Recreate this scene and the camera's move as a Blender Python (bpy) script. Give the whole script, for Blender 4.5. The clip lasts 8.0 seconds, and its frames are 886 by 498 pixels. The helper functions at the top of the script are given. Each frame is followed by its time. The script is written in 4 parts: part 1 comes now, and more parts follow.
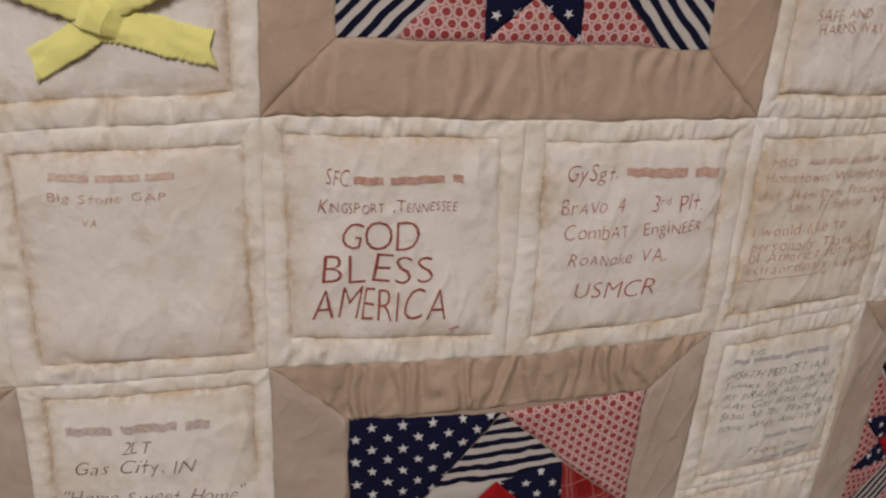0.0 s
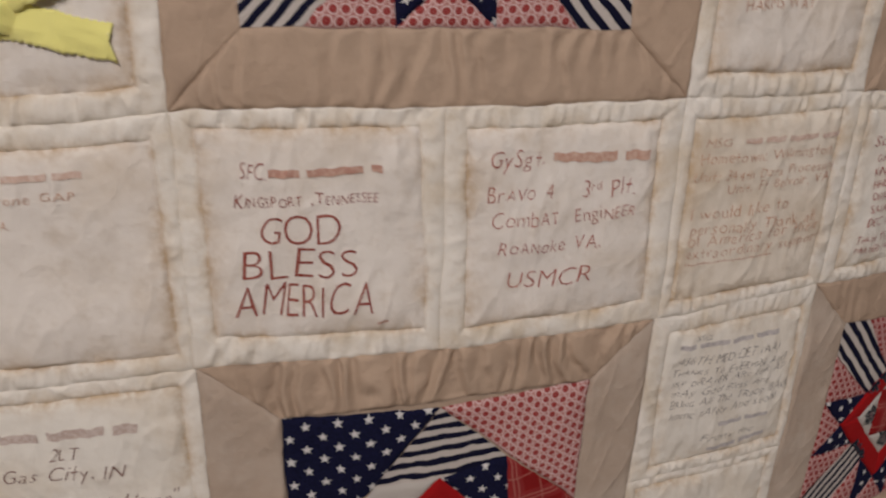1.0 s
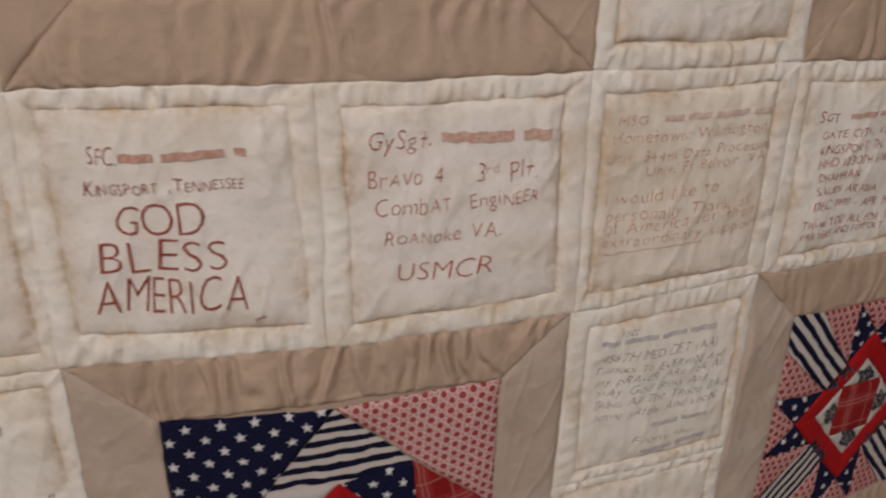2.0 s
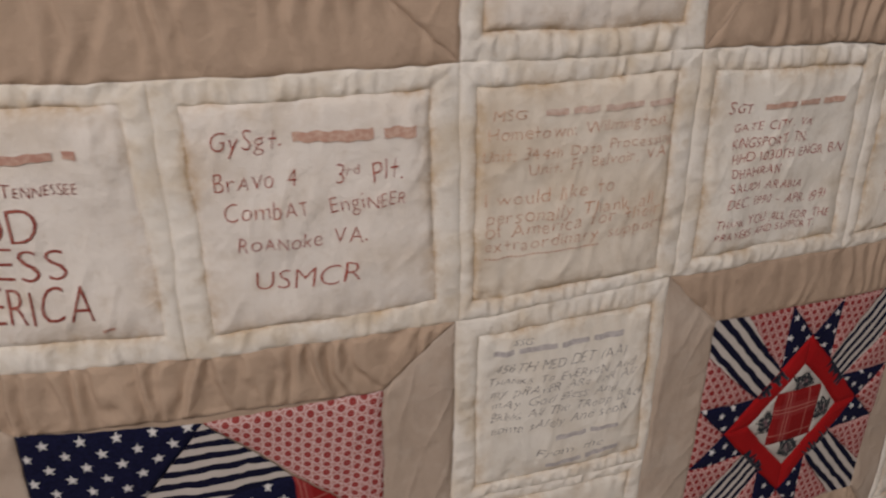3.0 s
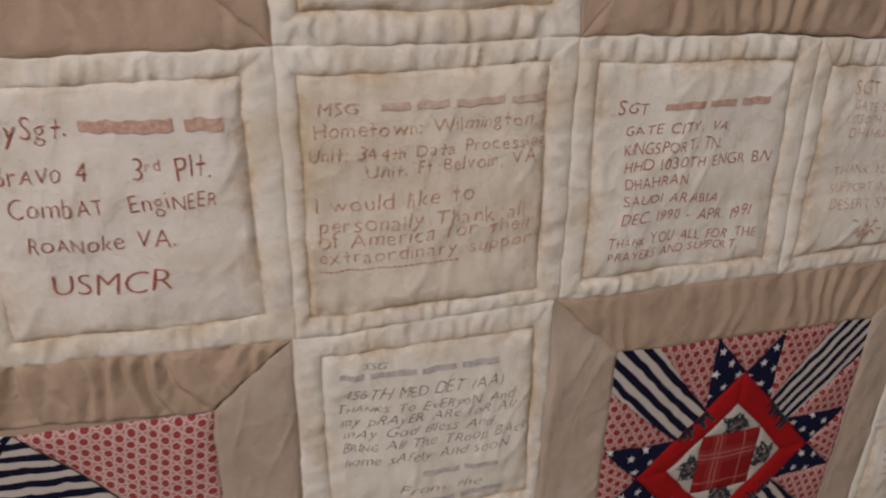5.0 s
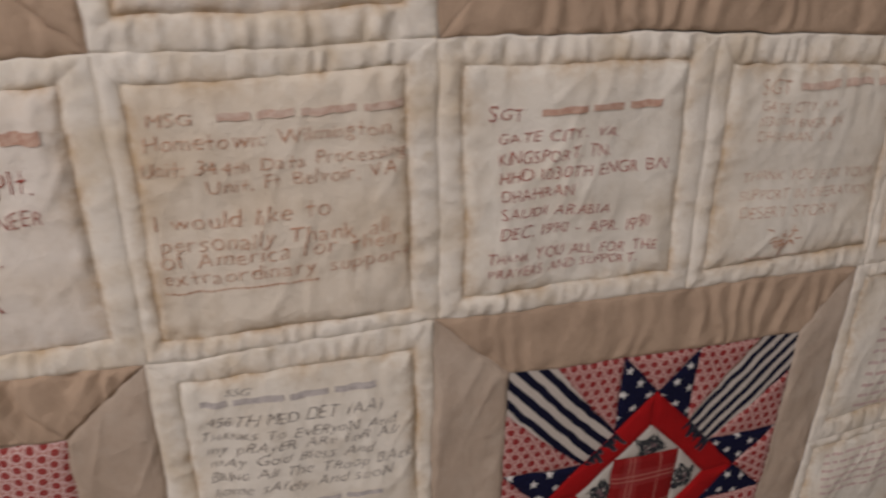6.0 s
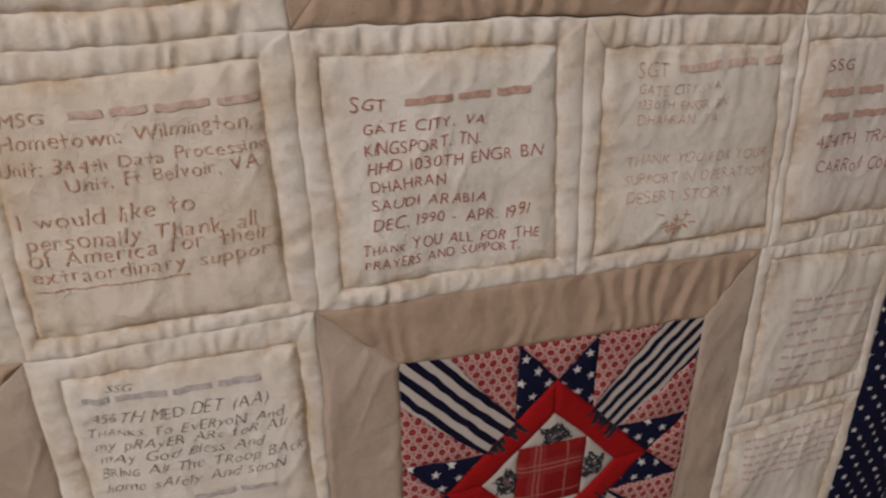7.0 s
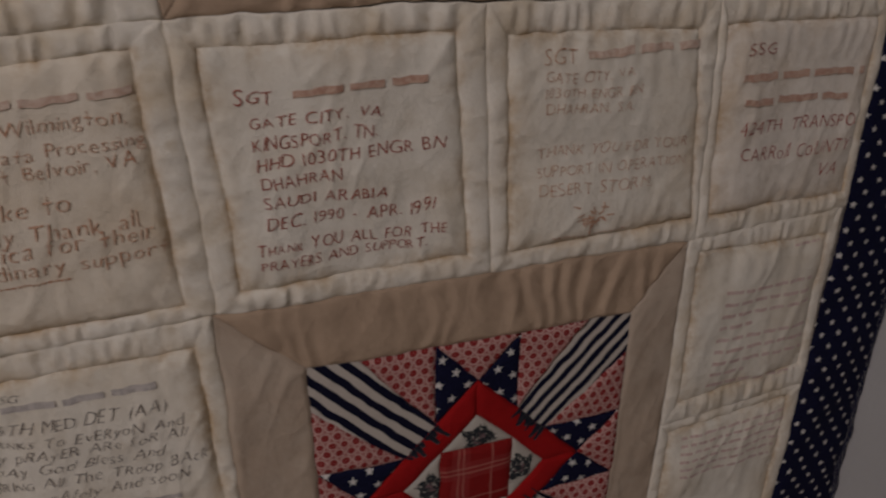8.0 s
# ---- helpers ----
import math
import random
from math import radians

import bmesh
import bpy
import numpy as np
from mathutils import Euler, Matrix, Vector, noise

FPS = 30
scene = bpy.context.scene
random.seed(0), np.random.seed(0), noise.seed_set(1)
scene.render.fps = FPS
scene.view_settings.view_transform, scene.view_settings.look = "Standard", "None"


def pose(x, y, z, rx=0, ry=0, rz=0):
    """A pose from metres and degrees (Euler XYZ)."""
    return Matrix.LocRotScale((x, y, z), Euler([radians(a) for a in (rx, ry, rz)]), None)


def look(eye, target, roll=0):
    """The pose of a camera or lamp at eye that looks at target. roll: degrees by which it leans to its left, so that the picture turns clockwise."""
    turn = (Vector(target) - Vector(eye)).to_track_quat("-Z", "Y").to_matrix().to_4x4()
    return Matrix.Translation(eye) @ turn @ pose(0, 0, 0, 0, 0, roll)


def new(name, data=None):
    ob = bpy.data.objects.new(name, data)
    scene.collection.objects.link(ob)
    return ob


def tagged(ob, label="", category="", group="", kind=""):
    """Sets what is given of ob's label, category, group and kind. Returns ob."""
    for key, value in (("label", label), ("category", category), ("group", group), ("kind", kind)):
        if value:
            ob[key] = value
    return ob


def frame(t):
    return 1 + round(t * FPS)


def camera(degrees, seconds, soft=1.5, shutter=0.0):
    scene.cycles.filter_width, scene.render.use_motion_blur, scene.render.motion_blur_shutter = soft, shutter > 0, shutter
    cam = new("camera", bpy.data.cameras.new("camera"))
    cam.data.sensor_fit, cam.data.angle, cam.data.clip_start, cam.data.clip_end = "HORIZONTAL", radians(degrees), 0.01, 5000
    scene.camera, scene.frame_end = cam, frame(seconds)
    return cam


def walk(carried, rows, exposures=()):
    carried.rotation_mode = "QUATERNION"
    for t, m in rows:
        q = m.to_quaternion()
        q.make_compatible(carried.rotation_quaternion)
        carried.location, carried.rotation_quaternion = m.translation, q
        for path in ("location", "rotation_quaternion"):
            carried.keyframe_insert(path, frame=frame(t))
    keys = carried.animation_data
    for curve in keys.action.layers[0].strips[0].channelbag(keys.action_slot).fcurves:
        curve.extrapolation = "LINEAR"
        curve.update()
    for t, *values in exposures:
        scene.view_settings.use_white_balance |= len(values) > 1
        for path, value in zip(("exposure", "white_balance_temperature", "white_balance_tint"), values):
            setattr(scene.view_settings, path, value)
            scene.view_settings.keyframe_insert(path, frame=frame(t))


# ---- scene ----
cam = camera(59.7, 8.0, soft=2.2, shutter=0.6)
PATH = [
    (0, (-0.057, -0.479, 1.451), (0.53, 1.302, 0.756), 3.1),
    (0.5, (-0.039, -0.485, 1.453), (0.558, 1.296, 0.765), 2.5),
    (1, (-0.004, -0.487, 1.443), (0.577, 1.297, 0.75), 1.2),
    (1.5, (0.045, -0.476, 1.43), (0.597, 1.307, 0.712), 0.3),
    (1.7, (0.067, -0.476, 1.431), (0.598, 1.312, 0.708), 0.1),
    (2.8, (0.183, -0.464, 1.431), (0.649, 1.329, 0.676), -0.4),
    (3, (0.207, -0.465, 1.43), (0.643, 1.331, 0.667), -1.0),
    (3.5, (0.255, -0.465, 1.433), (0.631, 1.344, 0.668), -1.7),
    (4, (0.293, -0.457, 1.426), (0.649, 1.352, 0.652), -1.9),
    (4.2, (0.301, -0.452, 1.420), (0.652, 1.360, 0.649), -2.0),
    (5.3, (0.380, -0.423, 1.414), (0.597, 1.406, 0.635), -0.7),
    (5.5, (0.395, -0.416, 1.414), (0.594, 1.412, 0.628), -1.0),
    (6, (0.449, -0.406, 1.416), (0.658, 1.412, 0.609), -1.6),
    (6.5, (0.498, -0.416, 1.411), (0.681, 1.404, 0.603), -3.1),
    (7, (0.53, -0.418, 1.409), (0.695, 1.403, 0.599), -3.6),
    (7.5, (0.554, -0.411, 1.401), (0.727, 1.408, 0.588), -4.4),
    (8, (0.582, -0.405, 1.4), (0.769, 1.406, 0.573), -4.3),
]
walk(cam, [(t, look(eye, target, roll)) for t, eye, target, roll in PATH],
     exposures=[(0.0, 0.0, 6480, 10), (5.5, -0.03, 6560, 11), (7.6, 0.03, 6650, 12), (7.8, -0.23, 6650, 12), (7.9, -0.53, 6650, 12), (8.0, -0.90, 6650, 12)])

# ---- light: daylight from a window in the south wall, opposite the quilt ----
world = bpy.data.worlds.new("world")
scene.world = world
world.use_nodes = True
sky = world.node_tree.nodes.new("ShaderNodeTexSky")
sky.sky_type, sky.sun_disc = "NISHITA", False
sky.sun_elevation, sky.sun_rotation = radians(40), radians(190)
world.node_tree.nodes["Background"].inputs["Strength"].default_value = 0.1
world.node_tree.links.new(sky.outputs[0], world.node_tree.nodes["Background"].inputs["Color"])

ROOM = (-3.2, 3.4, -2.6, 0.135, 3.9)          # west, east, south, north, height
WINDOW = (-1.42, -0.22, 2.5, 3.75)           # along x, then sill and head heights


def area(name, eye, target, w, h, watts, colour):
    lamp = bpy.data.lights.new(name, "AREA")
    lamp.shape, lamp.size, lamp.size_y, lamp.energy, lamp.color = "RECTANGLE", w, h, watts, colour
    ob = new(name, lamp)
    ob.matrix_world = look(eye, target)
    return ob


area("window_daylight", (-0.82, ROOM[2] - 0.02, 3.12), (0.4, 0.0, 1.2), 0.9, 1.0, 66.5, (0.985, 0.943, 1.015))


# ---- materials ----
class Nodes:
    """Short hand for node materials."""

    def __init__(self, name, rough=0.9):
        self.mat = bpy.data.materials.new(name)
        self.mat.use_nodes = True
        self.tree = self.mat.node_tree
        self.bsdf = self.tree.nodes["Principled BSDF"]
        self.bsdf.inputs["Roughness"].default_value = rough
        self.bsdf.inputs["Specular IOR Level"].default_value = 0.12
        self.geo = self.tree.nodes.new("ShaderNodeNewGeometry").outputs["Position"]
        uv = self.tree.nodes.new("ShaderNodeUVMap")
        uv.uv_map = "UVMap"
        sep = self.tree.nodes.new("ShaderNodeSeparateXYZ")
        self.tree.links.new(uv.outputs[0], sep.inputs[0])
        self.u, self.v = sep.outputs[0], sep.outputs[1]

    def put(self, socket, value):
        if isinstance(value, (int, float, tuple)):
            socket.default_value = value
        else:
            self.tree.links.new(value, socket)

    def math(self, op, a, b=0.0, c=0.0):
        n = self.tree.nodes.new("ShaderNodeMath")
        n.operation = op
        for s, x in zip(n.inputs, (a, b, c)):
            self.put(s, x)
        return n.outputs[0]

    def noise(self, scale, detail=3.0, rough=0.5, where=None, w=0.0):
        n = self.tree.nodes.new("ShaderNodeTexNoise")
        n.noise_dimensions = "4D"
        n.inputs["W"].default_value = w
        self.tree.links.new(where or self.geo, n.inputs["Vector"])
        n.inputs["Scale"].default_value, n.inputs["Detail"].default_value, n.inputs["Roughness"].default_value = scale, detail, rough
        return n.outputs[0]

    def ramp(self, x, lo, hi):
        n = self.tree.nodes.new("ShaderNodeMapRange")
        n.interpolation_type = "SMOOTHSTEP"
        self.put(n.inputs[0], x)
        n.inputs[1].default_value, n.inputs[2].default_value = lo, hi
        return n.outputs[0]

    def mix(self, f, a, b):
        n = self.tree.nodes.new("ShaderNodeMix")
        n.data_type = "RGBA"
        for s, x in ((n.inputs[0], f), (n.inputs[6], a if not isinstance(a, tuple) else (*a, 1)), (n.inputs[7], b if not isinstance(b, tuple) else (*b, 1))):
            self.put(s, x)
        return n.outputs[2]

    def wave(self, x, period):
        return self.math("SINE", self.math("MULTIPLY", x, 2 * math.pi / period))

    def weave(self, strength=0.35, pitch=0.0007, creases=0.0011):
        """Threads crossing at right angles, with slubs and small creases as bump."""
        a, b = self.wave(self.u, pitch), self.wave(self.v, pitch)
        threads = self.math("MULTIPLY", self.math("ADD", a, b), 0.00005)
        soft = self.math("MULTIPLY", self.noise(70, 4, 0.55), creases * 2.3)
        fine = self.math("MULTIPLY", self.noise(420, 3, 0.6), creases * 0.45)
        h = self.math("ADD", self.math("ADD", threads, soft), fine)
        for scale, tall, w in ((26, 0.0005, 2.0), (60, 0.00012, 5.0)):
            lines = self.math("SUBTRACT", 1.0, self.math("ABSOLUTE", self.math("SUBTRACT", self.math("MULTIPLY", self.noise(scale, 1.0, 0.4, w=w), 2.0), 1.0)))
            h = self.math("ADD", h, self.math("MULTIPLY", self.math("POWER", lines, 9.0), tall * creases / 0.0011))
        bump = self.tree.nodes.new("ShaderNodeBump")
        bump.inputs["Strength"].default_value, bump.inputs["Distance"].default_value = strength * 2, 1.0
        self.tree.links.new(h, bump.inputs["Height"])
        self.tree.links.new(bump.outputs[0], self.bsdf.inputs["Normal"])

    def done(self, colour, sheen=0.0):
        self.put(self.bsdf.inputs["Base Color"], colour if not isinstance(colour, tuple) else (*colour, 1))
        self.bsdf.inputs["Sheen Weight"].default_value = sheen
        return self.mat


def cotton(name, base, stain, amount=0.5, blotch=16.0, vary=0.12, seam_brown=None):
    """Plain aged cotton: fine thread streaks, faint mottling, yellowed stains and, on the muslin, ragged yellow-brown
    by the stitching.
    """
    n = Nodes(name)
    streak = n.noise(900, 2, 0.5)
    info = n.tree.nodes.new("ShaderNodeObjectInfo")
    c = n.mix(n.math("MULTIPLY", n.ramp(streak, 0.3, 0.7), 0.10), base, tuple(x * 0.86 for x in base))
    c = n.mix(n.math("MULTIPLY", n.ramp(n.noise(blotch, 4, 0.6), 0.42, 0.75), amount), c, stain)
    c = n.mix(n.math("MULTIPLY", n.ramp(n.noise(blotch * 3.3, 3, 0.6, w=3.0), 0.52, 0.8), amount * 0.8), c, tuple(x * 0.9 for x in stain))
    c = n.mix(n.math("MULTIPLY", n.ramp(n.noise(blotch * 9, 3, 0.65, w=6.0), 0.5, 0.8), amount * 0.45), c, stain)
    c = n.mix(n.math("MULTIPLY", info.outputs["Random"], vary), c, stain)
    if seam_brown:
        # yellow-brown that grows towards the stitching, broken up by noise
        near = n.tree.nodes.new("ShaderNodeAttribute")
        near.attribute_name = "seam_brown"
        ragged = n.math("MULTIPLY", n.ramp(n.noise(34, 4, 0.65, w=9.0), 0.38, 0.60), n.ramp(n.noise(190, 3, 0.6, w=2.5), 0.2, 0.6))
        c = n.mix(n.math("MULTIPLY", n.math("MULTIPLY", near.outputs["Fac"], ragged), 0.82), c, seam_brown)
    n.weave()
    return n.done(c)


SEAM_BROWN = (0.50, 0.335, 0.17)
# a slightly whiter muslin for the lower rows and two middle patches
white_muslin = cotton("whiter_muslin", (0.805, 0.742, 0.615), (0.64, 0.535, 0.385), 0.55, 15, 0.08, SEAM_BROWN)
panel_cloth = cotton("aged_muslin", (0.80, 0.725, 0.61), (0.60, 0.48, 0.335), 0.62, 15, 0.12, SEAM_BROWN)
yellow_muslin = cotton("yellowed_muslin", (0.78, 0.69, 0.545), (0.56, 0.435, 0.285), 0.7, 12, 0.10, SEAM_BROWN)
sash_cloth = cotton("cream_sashing_cotton", (0.815, 0.748, 0.622), (0.62, 0.495, 0.325), 0.75, 26, 0.12, SEAM_BROWN)
beige_cloth = cotton("tan_cotton", (0.480, 0.345, 0.232), (0.36, 0.255, 0.17), 0.7, 14)
# bleached blotches, plus the light on flat side strips put into the colour
faded_lit_beige = cotton("faded_lit_tan_cotton", (0.432, 0.326, 0.232), (0.57, 0.48, 0.375), 0.55, 13)
red_cloth = cotton("red_cotton", (0.345, 0.009, 0.009), (0.25, 0.006, 0.007), 0.5, 40)
backing_cloth = cotton("backing_muslin", (0.6, 0.54, 0.44), (0.5, 0.42, 0.32), 0.4)


def star_print(name, pitch, radius, rows=0.62, navy=(0.005, 0.0055, 0.019), white=(0.62, 0.58, 0.52)):
    """Navy cotton printed with rows of five-pointed white stars, each row set off by half a step."""
    n = Nodes(name)
    row = n.math("FLOOR", n.math("DIVIDE", n.v, pitch * rows))
    odd = n.math("MULTIPLY", n.math("MODULO", n.math("ABSOLUTE", row), 2.0), pitch * 0.5)
    x = n.math("SUBTRACT", n.math("FLOORED_MODULO", n.math("ADD", n.u, odd), pitch), pitch * 0.5)
    y = n.math("SUBTRACT", n.math("FLOORED_MODULO", n.v, pitch * rows), pitch * rows * 0.5)
    ang = n.math("ARCTAN2", x, y)
    fold = n.math("ABSOLUTE", n.math("SUBTRACT", n.math("FLOORED_MODULO", n.math("ADD", ang, math.pi / 5), 2 * math.pi / 5), math.pi / 5))
    r = n.math("SQRT", n.math("ADD", n.math("MULTIPLY", x, x), n.math("MULTIPLY", y, y)))
    px, py = n.math("MULTIPLY", r, n.math("COSINE", fold)), n.math("MULTIPLY", r, n.math("SINE", fold))
    inner = radius * 0.39
    nx, ny = inner * math.cos(math.pi / 5), inner * math.sin(math.pi / 5)
    side = n.math("SUBTRACT", n.math("MULTIPLY", n.math("SUBTRACT", px, radius), ny), n.math("MULTIPLY", py, nx - radius))
    inside = n.math("LESS_THAN", side, 0.0)
    grain = n.noise(500, 2)
    c = n.mix(inside, n.mix(n.ramp(grain, 0.3, 0.7), navy, tuple(v * 1.7 for v in navy)), white)
    n.weave(0.3)
    return n.done(c, 0.0)


def stripe_print(name, period, duty=0.5, sway=0.12):
    n = Nodes(name)
    wob = n.math("MULTIPLY", n.math("SUBTRACT", n.noise(60, 2), 0.5), period * sway)
    f = n.math("FRACT", n.math("DIVIDE", n.math("ADD", n.v, wob), period))
    c = n.mix(n.math("LESS_THAN", f, duty), (0.52, 0.455, 0.38), (0.006, 0.0065, 0.02))
    n.weave(0.35)
    return n.done(c)


def floret_print(name, pitch, field=(0.42, 0.175, 0.145), pale=(0.62, 0.43, 0.375), red=(0.29, 0.040, 0.034)):
    """Pink cotton with rows of red florets in pale rings."""
    n = Nodes(name)
    row = n.math("FLOOR", n.math("DIVIDE", n.v, pitch * 0.87))
    odd = n.math("MULTIPLY", n.math("MODULO", n.math("ABSOLUTE", row), 2.0), pitch * 0.5)
    x = n.math("SUBTRACT", n.math("FLOORED_MODULO", n.math("ADD", n.u, odd), pitch), pitch * 0.5)
    y = n.math("SUBTRACT", n.math("FLOORED_MODULO", n.v, pitch * 0.87), pitch * 0.435)
    r = n.math("SQRT", n.math("ADD", n.math("MULTIPLY", x, x), n.math("MULTIPLY", y, y)))
    petal = n.math("MULTIPLY", n.math("COSINE", n.math("MULTIPLY", n.math("ARCTAN2", x, y), 8.0)), pitch * 0.035)
    flower = n.math("LESS_THAN", r, n.math("ADD", petal, pitch * 0.28))
    core = n.math("LESS_THAN", r, pitch * 0.045)
    ring = n.math("LESS_THAN", n.math("ABSOLUTE", n.math("SUBTRACT", r, pitch * 0.41)), pitch * 0.07)
    c = n.mix(ring, field, pale)
    c = n.mix(flower, c, red)
    c = n.mix(core, c, (0.48, 0.17, 0.15))
    n.weave(0.3)
    return n.done(c)


def plaid_print(name, period):
    n = Nodes(name)
    grain = n.ramp(n.noise(700, 2), 0.3, 0.7)
    c = n.mix(n.math("MULTIPLY", grain, 0.35), (0.245, 0.012, 0.011), (0.175, 0.009, 0.008))
    for axis, off in ((n.u, 0.3), (n.v, 0.45)):
        f = n.math("FRACT", n.math("ADD", n.math("DIVIDE", axis, period), off))
        wide = n.math("MULTIPLY", n.math("LESS_THAN", f, 0.28), 0.35)
        c = n.mix(wide, c, (0.32, 0.05, 0.045))
        for k in (0.1, 0.18, 0.62):
            line = n.math("LESS_THAN", n.math("ABSOLUTE", n.math("SUBTRACT", f, k)), 0.016)
            c = n.mix(n.math("MULTIPLY", line, 0.32), c, (0.55, 0.27, 0.20))
    n.weave(0.4)
    return n.done(c)


def sprig_print(name):
    """Off-white cotton with one dark posy of flowers and leaves in the middle of each patch."""
    n = Nodes(name)
    r = n.math("SQRT", n.math("ADD", n.math("MULTIPLY", n.u, n.u), n.math("MULTIPLY", n.v, n.v)))
    ang = n.math("ARCTAN2", n.u, n.v)
    ragged = n.math("MULTIPLY", n.math("SUBTRACT", n.noise(260, 3, 0.7), 0.5), 0.016)
    leaf = n.math("MULTIPLY", n.math("SINE", n.math("MULTIPLY", ang, 5.0)), 0.0016)
    edge = n.math("ADD", n.math("ADD", leaf, ragged), 0.0102)
    posy = n.math("MULTIPLY", n.math("LESS_THAN", r, edge), n.ramp(n.noise(420, 3, 0.7, w=4.0), 0.36, 0.46))
    c = n.mix(posy, (0.47, 0.42, 0.35), (0.025, 0.028, 0.03))
    bloom = n.math("MULTIPLY", n.math("LESS_THAN", r, 0.0045), n.ramp(n.noise(330, 2, w=8.0), 0.5, 0.56))
    c = n.mix(n.math("MULTIPLY", bloom, 0.8), c, (0.20, 0.12, 0.12))
    n.weave(0.3)
    return n.done(c)


navy_large = star_print("navy_cotton_with_large_stars", 0.0228, 0.0043, 0.435)
navy_small = star_print("navy_cotton_with_stars", 0.0200, 0.0037, 0.46)
navy_border = star_print("navy_border_cotton_with_small_stars", 0.0172, 0.0032, 0.6)
stripes = stripe_print("navy_and_cream_striped_cotton", 0.0102)
stripes_fine = stripe_print("navy_and_white_striped_cotton", 0.0086, 0.5, 0.2)
stripes_wavy = stripe_print("puckered_navy_and_white_striped_cotton", 0.0100, 0.5, 0.6)
florets = floret_print("pink_cotton_with_red_florets", 0.0080)
florets_dense = floret_print("pink_cotton_with_deep_red_florets", 0.0078, (0.36, 0.135, 0.115), (0.55, 0.34, 0.29), (0.25, 0.024, 0.022))
plaid = plaid_print("red_plaid_cotton", 0.046)
sprigs = sprig_print("off_white_cotton_with_flower_sprigs")


def thread(name, colour, pale, fade=0.4):
    n = Nodes(name, 0.7)
    c = n.mix(n.math("MULTIPLY", n.ramp(n.noise(330, 3, 0.6), 0.38, 0.62), fade), colour, pale)
    twist = n.math("MULTIPLY", n.noise(1500, 1), 0.0003)
    bump = n.tree.nodes.new("ShaderNodeBump")
    bump.inputs["Strength"].default_value, bump.inputs["Distance"].default_value = 0.6, 1.0
    n.tree.links.new(twist, bump.inputs["Height"])
    n.tree.links.new(bump.outputs[0], n.bsdf.inputs["Normal"])
    return n.done(c, 0.2)


red_thread = thread("dark_red_embroidery_thread", (0.25, 0.042, 0.028), (0.46, 0.18, 0.12), 0.5)
rust_thread = thread("rust_embroidery_thread", (0.325, 0.052, 0.034), (0.53, 0.215, 0.14), 0.55)
faded_thread = thread("faded_rust_embroidery_thread", (0.50, 0.255, 0.15), (0.67, 0.49, 0.345), 0.85)
brown_thread = thread("brown_embroidery_thread", (0.20, 0.10, 0.075), (0.36, 0.22, 0.17), 0.5)
pale_red_thread = thread("pale_red_embroidery_thread", (0.50, 0.27, 0.22), (0.64, 0.48, 0.40), 0.85)
grey_thread = thread("charcoal_embroidery_thread", (0.125, 0.100, 0.085), (0.40, 0.34, 0.28), 0.6)
seam_thread = thread("dark_sewing_thread", (0.16, 0.125, 0.10), (0.36, 0.29, 0.22), 0.6)
tan_thread = thread("tan_sewing_thread", (0.34, 0.235, 0.13), (0.55, 0.44, 0.31), 0.85)
navy_thread = thread("navy_thread", (0.006, 0.006, 0.012), (0.014, 0.013, 0.022), 0.3)

ribbon_cloth = Nodes("yellow_satin_ribbon", 0.45)
ribbon_cloth.weave(0.25, 0.0006, 0.0003)
ribbon_cloth = ribbon_cloth.done(ribbon_cloth.mix(ribbon_cloth.math("MULTIPLY", ribbon_cloth.noise(60, 3), 0.5), (0.98, 0.90, 0.28), (0.92, 0.82, 0.23)), 0.3)


def plaster(name, base):
    n = Nodes(name, 0.85)
    c = n.mix(n.ramp(n.noise(6, 4, 0.6), 0.35, 0.75), base, tuple(x * 0.93 for x in base))
    bump = n.tree.nodes.new("ShaderNodeBump")
    bump.inputs["Strength"].default_value, bump.inputs["Distance"].default_value = 0.4, 0.002
    n.tree.links.new(n.noise(180, 3), bump.inputs["Height"])
    n.tree.links.new(bump.outputs[0], n.bsdf.inputs["Normal"])
    return n.done(c, 0.0)


wall_paint = plaster("off_white_wall_paint", (0.52, 0.50, 0.47))
ceiling_paint = plaster("white_ceiling_paint", (0.78, 0.76, 0.72))
floor_cover = plaster("brown_carpet", (0.26, 0.2, 0.15))

# ---- the room ----


def slab(name, lo, hi, material, label, category):
    bm = bmesh.new()
    bmesh.ops.create_cube(bm, size=1)
    for v in bm.verts:
        v.co = Vector([(a + b) / 2 + c * (b - a) for a, b, c in zip(lo, hi, v.co)])
    me = bpy.data.meshes.new(name)
    bm.to_mesh(me)
    bm.free()
    me.materials.append(material)
    me.uv_layers.new(name="UVMap")
    return tagged(new(name, me), label, category, kind="structure")


W, E, S, N, H = ROOM
T = 0.12
slab("floor", (W - T, S - T, -0.1), (E + T, N + T, 0), floor_cover, "plain brown carpeted floor of the room", "floor")
slab("ceiling", (W - T, S - T, H), (E + T, N + T, H + 0.1), ceiling_paint, "plain white painted ceiling over the room", "ceiling")
slab("wall_north", (W - T, N, 0), (E + T, N + T, H), wall_paint, "plain off-white painted wall behind the quilt", "wall")
slab("wall_west", (W - T, S, 0), (W, N, H), wall_paint, "plain off-white painted side wall", "wall")
slab("wall_east", (E, S, 0), (E + T, N, H), wall_paint, "plain off-white painted side wall", "wall")
x0, x1, z0, z1 = WINDOW
south = slab("wall_south", (W - T, S - T, 0), (x0, S, H), wall_paint, "off-white painted wall with a window opening", "wall")
